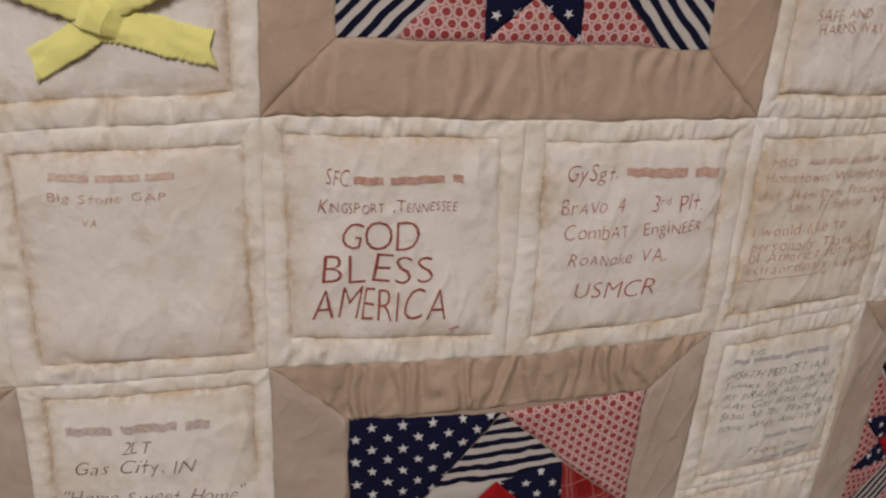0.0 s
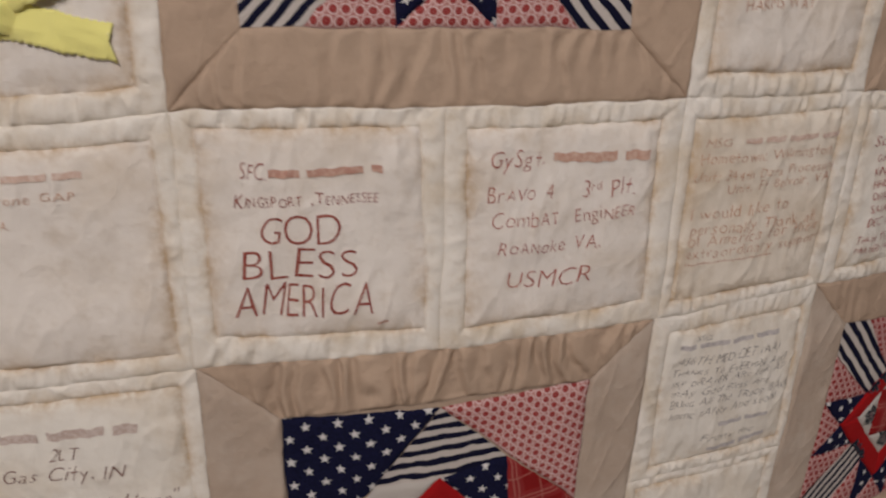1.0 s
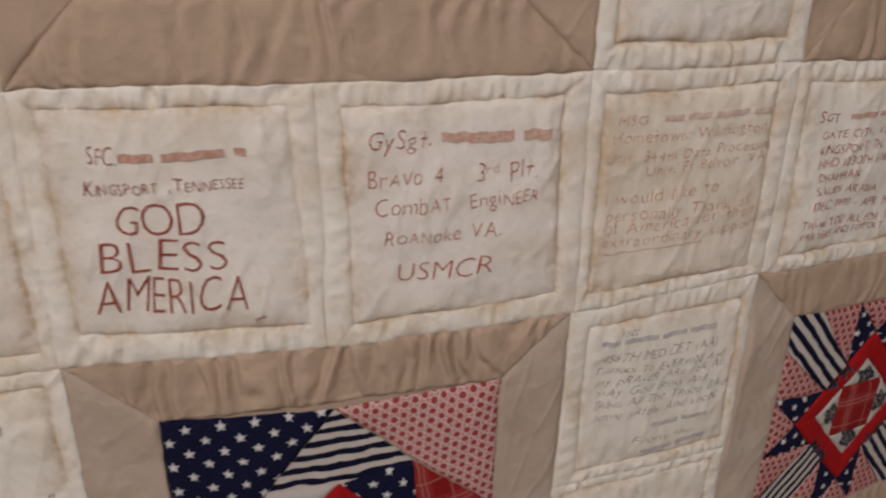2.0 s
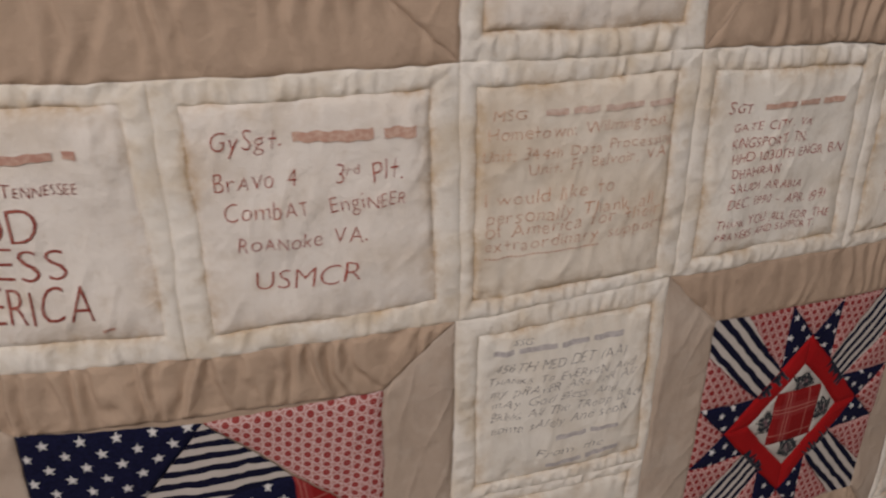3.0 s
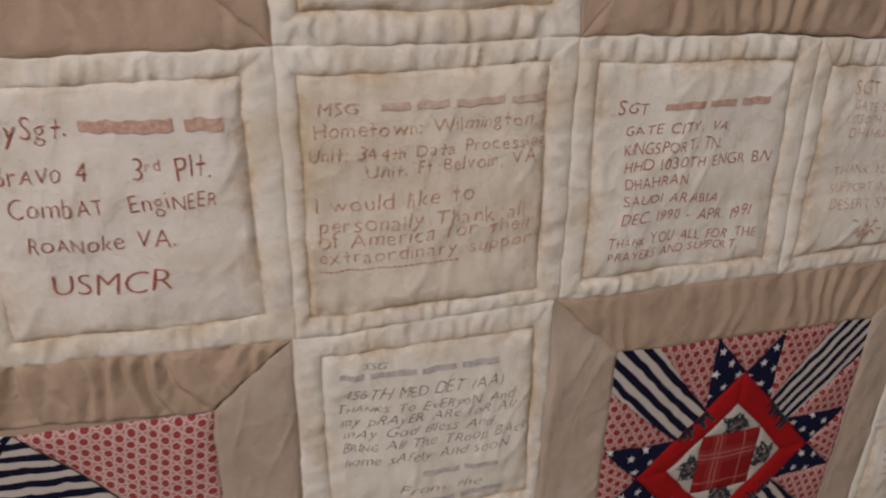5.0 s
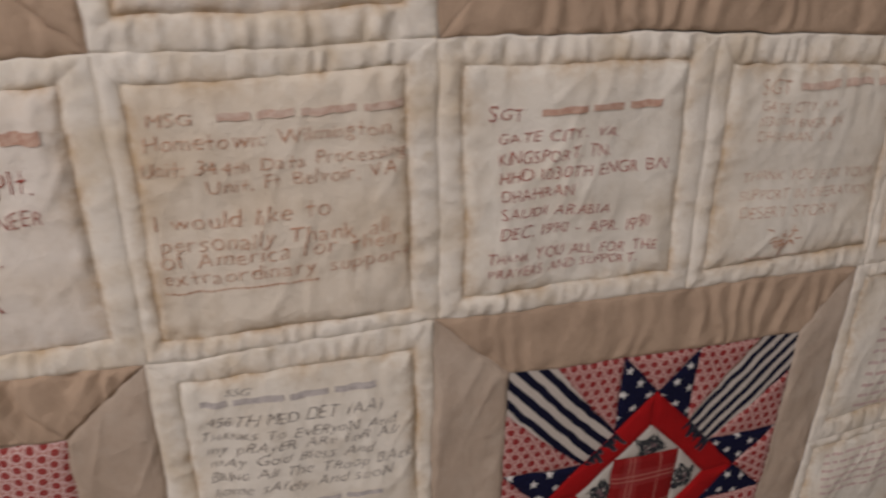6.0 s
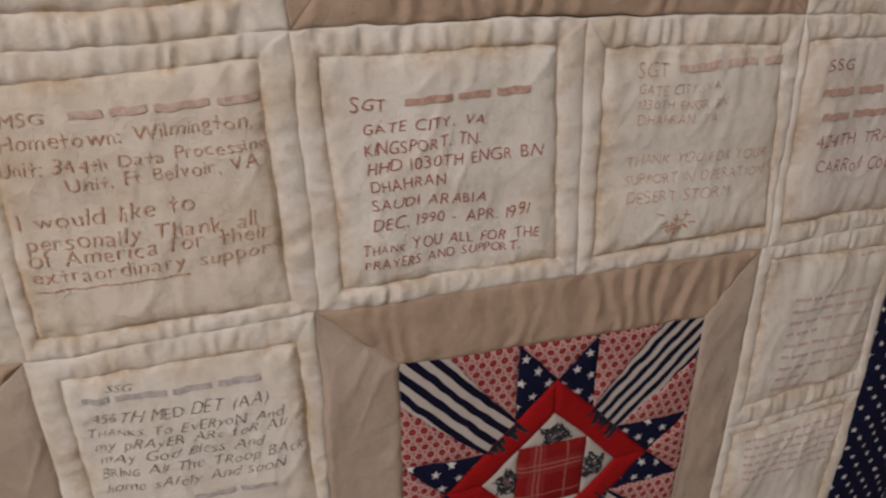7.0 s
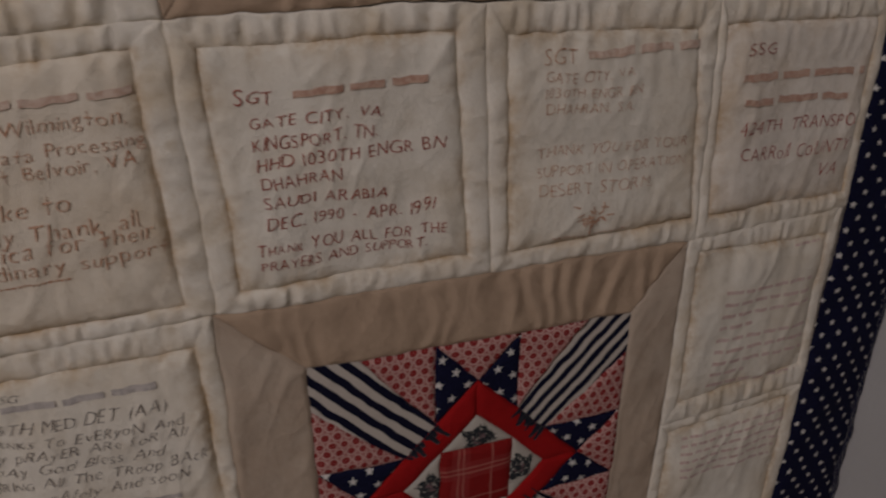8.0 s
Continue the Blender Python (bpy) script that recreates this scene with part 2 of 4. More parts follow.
for lo, hi in (((x1, S - T, 0), (E + T, S, H)), ((x0, S - T, 0), (x1, S, z0)), ((x0, S - T, z1), (x1, S, H))):
    bit = slab("wall_panel", lo, hi, wall_paint, "", "")
    bit.parent = south

# ---- the cloth: how flat quilt measures (u across, v up) hang in the room ----


def hang(u, v, h):
    """A point h in front of the cloth; the quilt bows towards the room and its right side sags and drifts."""
    a, b = u, v
    u += 0.0016 * noise.noise((a * 22, b * 22, 1.3)) + 0.0010 * noise.noise((a * 90, b * 90, 2.9))
    v += 0.0018 * noise.noise((a * 22, b * 22, 8.3)) + 0.0011 * noise.noise((a * 90, b * 90, 6.9))
    s = 0.12 * min(1, max(0, (u - 0.1) / 0.83))
    x = u + s * (v - 1.19) * (1 if v < 1.19 else 0.45)
    k = min(1.1, max(0.35, 0.5 + 1.5 * (v - 1.047)))
    z = v - 0.1 * max(0, -u) - 0.16 * max(0, u - 0.5) ** 2 * k
    d = x - 0.28
    c = 0.25 if d > 0 else 0.3
    y = -0.018 + c * d * d
    n = Vector((2 * c * d, -1, 0)).normalized()
    return Vector((x, y, z)) + n * (h + drape(u, v))


def drape(u, v):
    return 0.0022 * noise.noise((u * 11, v * 9, 0.3)) + 0.0012 * noise.noise((u * 27, v * 23, 4.1))


def link_mesh(name, me, parent, label=""):
    ob = new(name, me)
    ob.parent = parent
    return tagged(ob, label)


def bilinear(q, s, t):
    (a, b, c, d) = q                     # top left, top right, bottom right, bottom left
    top = (a[0] + (b[0] - a[0]) * s, a[1] + (b[1] - a[1]) * s)
    low = (d[0] + (c[0] - d[0]) * s, d[1] + (c[1] - d[1]) * s)
    return top[0] + (low[0] - top[0]) * t, top[1] + (low[1] - top[1]) * t


def span(p, q):
    return math.hypot(p[0] - q[0], p[1] - q[1])


def piece(name, quad, material, parent, label="", puff=0.002, edge=0.005, fold=None, step=0.0025, turn=0.0, lift=0.0, sink=0.0012, centred=False, seam_brown=0.0):
    """A sewn piece of cloth over batting: four corners, seams sunk along its edges, puffed between them.
    fold(du, dv, s, t): extra relief, from metres along and down the piece."""
    w = max(span(quad[0], quad[1]), span(quad[3], quad[2]))
    hgt = max(span(quad[0], quad[3]), span(quad[1], quad[2]))
    nx, ny = max(6, int(w / step)), max(6, int(hgt / step))
    ca, sa = math.cos(radians(turn)), math.sin(radians(turn))
    co, uvs, marks = [], [], []
    cu, cv = (sum(p[0] for p in set(quad)) / len(set(quad)), sum(p[1] for p in set(quad)) / len(set(quad))) if centred else (0, 0)
    for j in range(ny + 1):
        t = 0.5 - 0.5 * math.cos(math.pi * j / ny) if ny < 14 else j / ny
        for i in range(nx + 1):
            s = 0.5 - 0.5 * math.cos(math.pi * i / nx) if nx < 14 else i / nx
            u, v = bilinear(quad, s, t)
            wl = span(bilinear(quad, 0, t), bilinear(quad, 1, t))
            hl = span(bilinear(quad, s, 0), bilinear(quad, s, 1))
            d = min(s * wl, (1 - s) * wl, t * hl, (1 - t) * hl)
            rise = 1 - math.exp(-d / edge)
            h = lift + puff * rise - sink * math.exp(-d / 0.0009)
            if fold:
                h += fold(u - quad[0][0], quad[0][1] - v, s, t) * min(1, d / 0.004)
            co.append(hang(u, v, h))
            marks.append(math.exp(-d / seam_brown) if seam_brown else 0.0)
            uvs.append(((u - cu) * ca + (v - cv) * sa, (v - cv) * ca - (u - cu) * sa))
    faces = [(j * (nx + 1) + i, (j + 1) * (nx + 1) + i, (j + 1) * (nx + 1) + i + 1, j * (nx + 1) + i + 1) for j in range(ny) for i in range(nx)]
    me = bpy.data.meshes.new(name)
    me.from_pydata(co, [], faces)
    layer = me.uv_layers.new(name="UVMap")
    for loop in me.loops:
        layer.data[loop.index].uv = uvs[loop.vertex_index]
    if seam_brown:
        me.attributes.new("seam_brown", "FLOAT", "POINT").data.foreach_set("value", marks)
    me.polygons.foreach_set("use_smooth", [True] * len(me.polygons))
    me.materials.append(material)
    return link_mesh(name, me, parent, label)


def gathers(height, seed, size=0.0165):
    """Folds pressed into a strip by its gathered seams: they lean, fork and fade, gentle on one side and steep on the other."""
    def f(du, dv, s, t):
        phase = du / size + 1.0 * noise.noise((du * 24, dv * 9, seed)) + 0.55 * noise.noise((du * 50, dv * 34, seed + 2.0))
        phase += (dv - 0.022) * 14 * noise.noise((du * 17, seed, 3.0))
        x = phase % 1.0
        wave = x / 0.32 if x < 0.32 else (1 - x) / 0.68
        wave = wave * wave * (3 - 2 * wave)
        tall = 0.45 + 0.95 * noise.noise((du * 26, dv * 20, seed + 5.0))
        small = noise.noise((du * 120 + dv * 30, dv * 60, seed + 6.0)) + 0.6 * noise.noise((du * 230, dv * 150, seed + 8.0))
        broad = noise.noise((du * 16, dv * 12, seed + 9.0))
        return height * (max(0.08, tall) * (wave - 0.5) + 0.10 * small + 0.35 * broad)
    return f


def crumple(depth, seed):
    def f(du, dv, s, t):
        r = noise.noise((du * 26, dv * 20, seed))
        r2 = noise.noise((du * 48 + dv * 16, dv * 17, seed + 3.3))
        r3 = noise.noise((du * 110, dv * 60, seed + 6.1))
        ridge = max(0, 1 - abs(r2) * 6)
        return depth * (r + 0.5 * ridge * (0.4 + r) + 0.22 * r3)
    return f


def puckered(depth, seed, w, h):
    """Crumpled cloth that is drawn in along its seams."""
    base = crumple(depth, seed)

    def f(du, dv, s, t):
        e = min(dv, h - dv)
        g = min(du, w - du)
        lean = 0.25 * noise.noise((du * 30, dv * 30, seed))
        x = noise.noise((du / 0.0085 + lean * e * 60, seed, 1.0 if dv < h / 2 else 5.0)) * math.exp(-max(0, e) / 0.014)
        y = noise.noise((dv / 0.0085 + lean * g * 60, seed, 3.0 if du < w / 2 else 9.0)) * math.exp(-max(0, g) / 0.009)
        return base(du, dv, s, t) + depth * (0.75 * x + 0.5 * y)
    return f


quilt = tagged(new("quilt"), "hand-sewn patchwork signature quilt in cream, tan, red and navy, hanging", "quilt")

# seam lines: across, and the heights of the seams below the middle row of signatures at each line
U = [-0.36, -0.187, -0.0195, 0.150, 0.326, 0.492, 0.6535, 0.8015, 0.9435]
U_MID = U[:8] + [0.9390]
U_LOW = [-0.36, -0.187, -0.0185, 0.150, 0.3235, 0.489, 0.6535, 0.7965, 0.936]
TOP = [1.3585, 1.3580, 1.3570, 1.3570, 1.3565, 1.3565, 1.3510, 1.3480, 1.3490]
LOW = [1.180, 1.180, 1.180, 1.181, 1.186, 1.193, 1.190, 1.188, 1.190]
ROW_C = 1.034          # seam between the two signature blocks of a lower column
ROW_D = 0.880
ROW_A, ROW_TOP = 1.510, 1.665

TEXT_B0 = [
    ('#', -0.1468, 1.3244, -0.0728, 1.3209, 0.0079),
    ('Big Stone GAP', -0.1482, 1.3127, -0.0785, 1.3083, 0.0059),
    ('VA.', -0.1297, 1.2950, -0.1188, 1.2942, 0.0060),
]
TEXT_B1 = [
    ('SFC.', 0.0194, 1.3131, 0.0352, 1.3132, 0.0105),
    ('#', 0.0366, 1.3132, 0.1076, 1.3133, 0.0091),
    ('K`I`N`G`S`P`O`R`T ,T`E`N`N`E`S`S`E`E', 0.0143, 1.2946, 0.1049, 1.2944, 0.0092),
    ('GOD', 0.0296, 1.2693, 0.0802, 1.2688, 0.0199),
    ('BLESS', 0.0162, 1.2449, 0.0907, 1.2435, 0.0205),
    ('AMERICA', 0.0101, 1.2180, 0.1013, 1.2154, 0.0228),
    ('#', 0.1058, 1.2063, 0.1127, 1.2091, 0.0036),
]
TEXT_B2 = [
    ('GySgt.', 0.1794, 1.3157, 0.2179, 1.3150, 0.0119),
    ('#', 0.2253, 1.3148, 0.2978, 1.3144, 0.0114),
    ('Br`A`Vo 4', 0.1792, 1.2921, 0.2266, 1.2915, 0.0115),
    ('3^r^d Plt.', 0.2491, 1.2915, 0.2893, 1.2928, 0.0119),
    ('Comb`A`T', 0.1836, 1.2727, 0.2316, 1.2738, 0.0118),
    ('Engi`N`E`E`R', 0.2454, 1.2731, 0.2909, 1.2756, 0.0113),
    ('Ro`A`Noke VA.', 0.1889, 1.2527, 0.2653, 1.2530, 0.0105),
    ('USMCR', 0.1965, 1.2266, 0.2602, 1.2273, 0.0126),
]
TEXT_B3 = [
    ('MSG', 0.3458, 1.3206, 0.3671, 1.3207, 0.0070),
    ('#', 0.3787, 1.3209, 0.4732, 1.3213, 0.0071),
    ('Hometown: Wilmington,', 0.3432, 1.3079, 0.4673, 1.3103, 0.0078),
    ('Unit: 344th Data Processing', 0.3400, 1.2944, 0.4742, 1.2971, 0.0073),
    ('Unit, Ft Belvoir, VA', 0.3707, 1.2845, 0.4681, 1.2875, 0.0075),
    ('I would like to', 0.3415, 1.2656, 0.4317, 1.2678, 0.0090),
    ('personally Thank all', 0.3429, 1.2530, 0.4627, 1.2555, 0.0092),
    ('of America for their', 0.3421, 1.2439, 0.4696, 1.2479, 0.0087),
    ('extraordinary support', 0.3419, 1.2347, 0.4750, 1.2367, 0.0082),
    ('_', 0.3415, 1.2295, 0.4251, 1.2312, 0.0010),
]
TEXT_B4 = [
    ('S`G`T', 0.5184, 1.3105, 0.5376, 1.3102, 0.0083),
    ('#', 0.5479, 1.3102, 0.6191, 1.3106, 0.0071),
    ('GATE CITY, VA.', 0.5253, 1.2977, 0.5952, 1.2970, 0.0059),
    ('KINGSPORT, TN.', 0.5253, 1.2865, 0.5907, 1.2857, 0.0067),
    ('HHD 1030TH ENGR BN', 0.5256, 1.2760, 0.6272, 1.2743, 0.0068),
    ('DHAHRAN', 0.5266, 1.2649, 0.5690, 1.2643, 0.0070),
    ('SAUDI ARABIA', 0.5259, 1.2534, 0.5924, 1.2507, 0.0064),
    ('DEC. 1990 - APR. 1991', 0.5259, 1.2413, 0.6201, 1.2381, 0.0072),
    ('T`H`A`N`K YOU ALL FOR THE', 0.5192, 1.2274, 0.6260, 1.2233, 0.0067),
    ('PRAYERS AND SUPPORT.', 0.5201, 1.2169, 0.6137, 1.2168, 0.0060),
]
TEXT_B5 = [
    ('SGT', 0.6868, 1.3157, 0.7070, 1.3153, 0.0093),
    ('#', 0.7131, 1.3153, 0.7890, 1.3184, 0.0082),
    ('GATE CITY, VA', 0.6866, 1.3049, 0.7421, 1.3045, 0.0058),
    ('1030TH ENGR BN', 0.6866, 1.2956, 0.7487, 1.2933, 0.0062),
    ('DHAHRAN, S.A.', 0.6870, 1.2869, 0.7437, 1.2846, 0.0056),
    ('THANK YOU FOR YOUR', 0.6834, 1.2604, 0.7837, 1.2576, 0.0066),
    ('SUPPORT IN OPERATION', 0.6825, 1.2475, 0.7844, 1.2456, 0.0067),
    ('DESERT STORM.', 0.6827, 1.2355, 0.7596, 1.2336, 0.0076),
    ('_', 0.6922, 1.2068, 0.7159, 1.2053, 0.0008),
    ('_', 0.7180, 1.2049, 0.7426, 1.2075, 0.0008),
    ('palm', 0.7094, 1.2070, 0.7263, 1.2066, 0.0202),
]
TEXT_B6 = [
    ('SSG', 0.8204, 1.3116, 0.8423, 1.3123, 0.0071),
    ('#', 0.8191, 1.2943, 0.9237, 1.2954, 0.0088),
    ('#', 0.8214, 1.2793, 0.9122, 1.2774, 0.0083),
    ('424TH TRANSPO', 0.8216, 1.2602, 0.9211, 1.2584, 0.0093),
    ('CARRoll CoUNTY', 0.8245, 1.2411, 0.9215, 1.2391, 0.0097),
    ('VA', 0.8984, 1.2222, 0.9158, 1.2213, 0.0106),
]
TEXT_A3 = [
    ('SAFE AND', 0.3568, 1.4255, 0.4051, 1.4290, 0.0076),
    ('HARMS WAY', 0.3605, 1.4163, 0.4196, 1.4190, 0.0077),
]
TEXT_C0 = [
    ('#', -0.1577, 1.1384, -0.0600, 1.1375, 0.0120),
    ('2LT', -0.1216, 1.1235, -0.1008, 1.1229, 0.0104),
    ('Gas City, IN', -0.1541, 1.1080, -0.0707, 1.1046, 0.0115),
    ('"Home Sweet Home"', -0.1639, 1.0830, -0.0389, 1.0755, 0.0109),
]
TEXT_C3 = [
    ('SSG', 0.3645, 1.1630, 0.3797, 1.1616, 0.0044),
    ('#', 0.3501, 1.1548, 0.4532, 1.1539, 0.0071),
    ('456TH MED DET (AA)', 0.3535, 1.1407, 0.4568, 1.1402, 0.0077),
    ('T`H`A`N`K`S To EvERyoN And', 0.3500, 1.1304, 0.4655, 1.1280, 0.0069),
    ('my pRAyER ARe foR All', 0.3517, 1.1203, 0.4663, 1.1202, 0.0070),
    ('mAy God Bless And', 0.3527, 1.1102, 0.4519, 1.1107, 0.0071),
    ('B`RI`N`G All The TRoop BAck', 0.3520, 1.0994, 0.4755, 1.1016, 0.0072),
    ('home sAfely And sooN', 0.3529, 1.0880, 0.4637, 1.0918, 0.0073),
    ('#', 0.4048, 1.0747, 0.4562, 1.0765, 0.0071),
    ('From the', 0.3895, 1.0625, 0.4466, 1.0619, 0.0067),
    ('#', 0.3988, 1.0496, 0.4593, 1.0541, 0.0073),
]
TEXT_C6 = [
    ('#', 0.8920, 1.1663, 0.9166, 1.1661, 0.0035),
    ('#', 0.8331, 1.1393, 0.9139, 1.1357, 0.0049),
    ('#', 0.8330, 1.1298, 0.9150, 1.1255, 0.0050),
    ('#', 0.8328, 1.1203, 0.9160, 1.1151, 0.0051),
    ('#', 0.8326, 1.1106, 0.8631, 1.1088, 0.0051),
    ('#', 0.8324, 1.1008, 0.9182, 1.0939, 0.0052),
    ('#', 0.8322, 1.0909, 0.9193, 1.0831, 0.0053),
    ('#', 0.8320, 1.0808, 0.9205, 1.0721, 0.0054),
    ('#', 0.8318, 1.0707, 0.8657, 1.0673, 0.0054),
    ('#', 0.8316, 1.0604, 0.9228, 1.0497, 0.0055),
]
TEXT_C6b = [
    ('#', 0.8170, 1.0155, 0.9230, 1.0136, 0.0041),
    ('#', 0.8174, 1.0088, 0.9211, 1.0055, 0.0041),
    ('#', 0.8178, 1.0021, 0.9192, 0.9974, 0.0041),
    ('#', 0.8183, 0.9953, 0.9172, 0.9892, 0.0042),
    ('#', 0.8187, 0.9884, 0.9153, 0.9810, 0.0042),
    ('#', 0.8191, 0.9815, 0.9133, 0.9727, 0.0043),
]


# bars stand for thin writing, so their thread is a paler tone of the same colour
BAR_THREAD = {
    red_thread.name: thread("dusty_red_embroidery_thread", (0.45, 0.235, 0.165), (0.57, 0.38, 0.275), 0.8),
    rust_thread.name: thread("dusty_rust_embroidery_thread", (0.49, 0.28, 0.195), (0.61, 0.43, 0.315), 0.8),
    faded_thread.name: thread("pale_rust_embroidery_thread", (0.57, 0.385, 0.285), (0.68, 0.54, 0.42), 0.85),
    brown_thread.name: thread("pale_brown_embroidery_thread", (0.46, 0.345, 0.275), (0.60, 0.50, 0.41), 0.8),
    grey_thread.name: thread("pale_grey_embroidery_thread", (0.40, 0.355, 0.315), (0.58, 0.52, 0.46), 0.8),
    pale_red_thread.name: thread("faint_red_embroidery_thread", (0.57, 0.385, 0.32), (0.69, 0.55, 0.47), 0.85),
}
GLYPHS = {}


def glyph(ch, weight):
    """A letter of the built-in font as flat points and faces, with capitals one unit high."""
    if (ch, weight) not in GLYPHS:
        cu = bpy.data.curves.new("writing", "FONT")
        cu.body, cu.size, cu.offset, cu.resolution_u = "+" if ch == "t" else ch, 1.0, weight, 3
        tmp = bpy.data.objects.new("writing", cu)
        me = bpy.data.meshes.new_from_object(tmp)
        left = min(v.co.x for v in me.vertices)
        shape = [((v.co.x - left) / 0.69, v.co.y / 0.69) for v in me.vertices]
        if ch == "t":
            # a sewn t: two crossed stitches, the upright taller
            low, high = min(p[1] for p in shape), max(p[1] for p in shape)
            shape = [(x * 0.72, 0.95 * ((y - low) / (high - low)) ** 0.8) for x, y in shape]
        GLYPHS[ch, weight] = shape, [tuple(p.vertices) for p in me.polygons], max(p[0] for p in shape)
        bpy.data.objects.remove(tmp)
        bpy.data.curves.remove(cu)
        bpy.data.meshes.remove(me)
    return GLYPHS[ch, weight]


def letters(entries, material, parent, quad_h, seed, weight=0.0):
    """Embroidered writing on a patch: words in the built-in font bent like handwriting; private words as plain bars."""
    rng = random.Random(seed)
    for text, ua, va, ub, vb, cap in entries:
        verts = []
        length = math.hypot(ub - ua, vb - va)
        ax, ay = (ub - ua) / length, (vb - va) / length
        flat, fcs = [], []
        if text == "#":
            gaps, x = [], 0.0
            while x < length - 1e-6:
                w = min(length - x, cap * (rng.uniform(2.0, 4.2) if cap > 0.006 else rng.uniform(1.2, 3.0)))
                if length - x - w < cap:
                    w = length - x
                gaps.append((x, w))
                x += w + cap * 0.55
            for x, w in gaps:
                m = max(2, int(w / 0.003))
                for i in range(m):
                    for lo, hi in ((0.20, 0.76),):
                        k = len(flat)
                        for xx, yy in ((i, lo), (i + 1, lo), (i + 1, hi), (i, hi)):
                            flat.append((x + w * xx / m, cap * (yy + 0.05 * math.sin(x * 900 + xx * 1.7))))
                        fcs.append((k, k + 1, k + 2, k + 3))
        elif text == "_":
            m = max(2, int(length / 0.003))
            for i in range(m):
                k = len(flat)
                flat += [(length * i / m, 0), (length * (i + 0.75) / m, 0), (length * (i + 0.75) / m, cap), (length * i / m, cap)]
                fcs.append((k, k + 1, k + 2, k + 3))
        elif text == "palm":
            strokes = [((0.5, 0), (0.45, 0.3)), ((0.45, 0.3), (0.55, 0.6))]
            for i in range(30):
                a = rng.uniform(0, 6.28)
                c = (0.5 + rng.uniform(-0.5, 0.6), 0.65 + rng.uniform(-0.3, 0.3))
                strokes.append((c, (c[0] + 0.3 * math.cos(a), c[1] + 0.15 * math.sin(a))))
            for p, q in strokes:
                p, q = (p[0] * length, p[1] * cap), (q[0] * length, q[1] * cap)
                dx, dy = q[0] - p[0], q[1] - p[1]
                r = 0.0005 / max(1e-6, math.hypot(dx, dy))
                k = len(flat)
                flat += [(p[0] - dy * r, p[1] + dx * r), (p[0] + dy * r, p[1] - dx * r), (q[0] + dy * r, q[1] - dx * r), (q[0] - dy * r, q[1] + dx * r)]
                fcs.append((k, k + 1, k + 2, k + 3))
        else:
            # letter by letter in the built-in font, each a little turned, raised and sized by hand; ` makes a small capital, ^ a raised letter
            lean = 0.30 if material in (grey_thread, brown_thread) else 0.10
            pen, size, rise = 0.0, 1.0, 0.0
            for ch in text:
                if ch in "`^":
                    size, rise = (0.74, 0.0) if ch == "`" else (0.55, 0.42)
                    continue
                if ch == " ":
                    pen += 0.62
                    continue
                shape, polys, wide = glyph(ch, weight)
                big = size * rng.uniform(0.94, 1.08)
                turn, up, tilt = rng.uniform(-0.09, 0.09), rise + rng.uniform(-0.045, 0.045), lean + rng.uniform(-0.10, 0.10)
                k = len(flat)
                for x, y in shape:
                    x, y = (x + tilt * y) * big, y * big
                    flat.append((pen + x - turn * y, y + turn * (x - wide / 2) + up))
                fcs += [tuple(k + i for i in p) for p in polys]
                pen += wide * big + 0.21
                size, rise = 1.0, 0.0
            lo, hi = min(p[0] for p in flat), max(p[0] for p in flat)
            flat = [((x - lo) / (hi - lo) * length, y * cap + cap * 0.08 * noise.noise((x * 0.5, seed * 3.7, va * 90))) for x, y in flat]
        for x, y in flat:
            u, v = ua + x * ax - y * ay, va + x * ay + y * ax
            verts.append(hang(u, v, quad_h(u, v) + 0.0008))
        me = bpy.data.meshes.new("embroidered_line")
        me.from_pydata(verts, [], fcs)
        me.uv_layers.new(name="UVMap")
        me.materials.append(BAR_THREAD[material.name] if text == "#" else material)
        tagged(link_mesh("embroidered_line", me, parent), kind="stuff")


def stitches(points, parent, material=None, pitch=0.0032, gap=0.25, thick=0.00028, h=0.0, name="seam_stitching"):
    """A row of small raised stitches along a line on the quilt."""
    verts, faces = [], []
    for (ua, va), (ub, vb) in zip(points, points[1:]):
        length = math.hypot(ub - ua, vb - va)
        m = max(1, int(length / pitch))
        dx, dy = (ub - ua) / length, (vb - va) / length
        for i in range(m):
            wob = 0.0006 * noise.noise((i * 0.4, ua * 50, va * 50))
            a, b = length * (i + gap / 2) / m, length * (i + 1 - gap / 2) / m
            k = len(verts)
            for d, o in ((a, -1), (b, -1), (b, 1), (a, 1)):
                u, v = ua + dx * d - dy * (o * thick + wob), va + dy * d + dx * (o * thick + wob)
                verts.append(hang(u, v, h - 0.0006))
            for d in (a * 0.8 + b * 0.2, a * 0.2 + b * 0.8):
                verts.append(hang(ua + dx * d - dy * wob, va + dy * d + dx * wob, h + 0.0003))
            faces += [(k, k + 1, k + 5, k + 4), (k + 2, k + 3, k + 4, k + 5), (k, k + 4, k + 3), (k + 1, k + 2, k + 5)]
    me = bpy.data.meshes.new(name)
    me.from_pydata(verts, [], faces)
    me.uv_layers.new(name="UVMap")
    me.materials.append(material or seam_thread)
    return tagged(link_mesh(name, me, parent), kind="stuff")


PUFF, ROUND = 0.0034, 0.0080


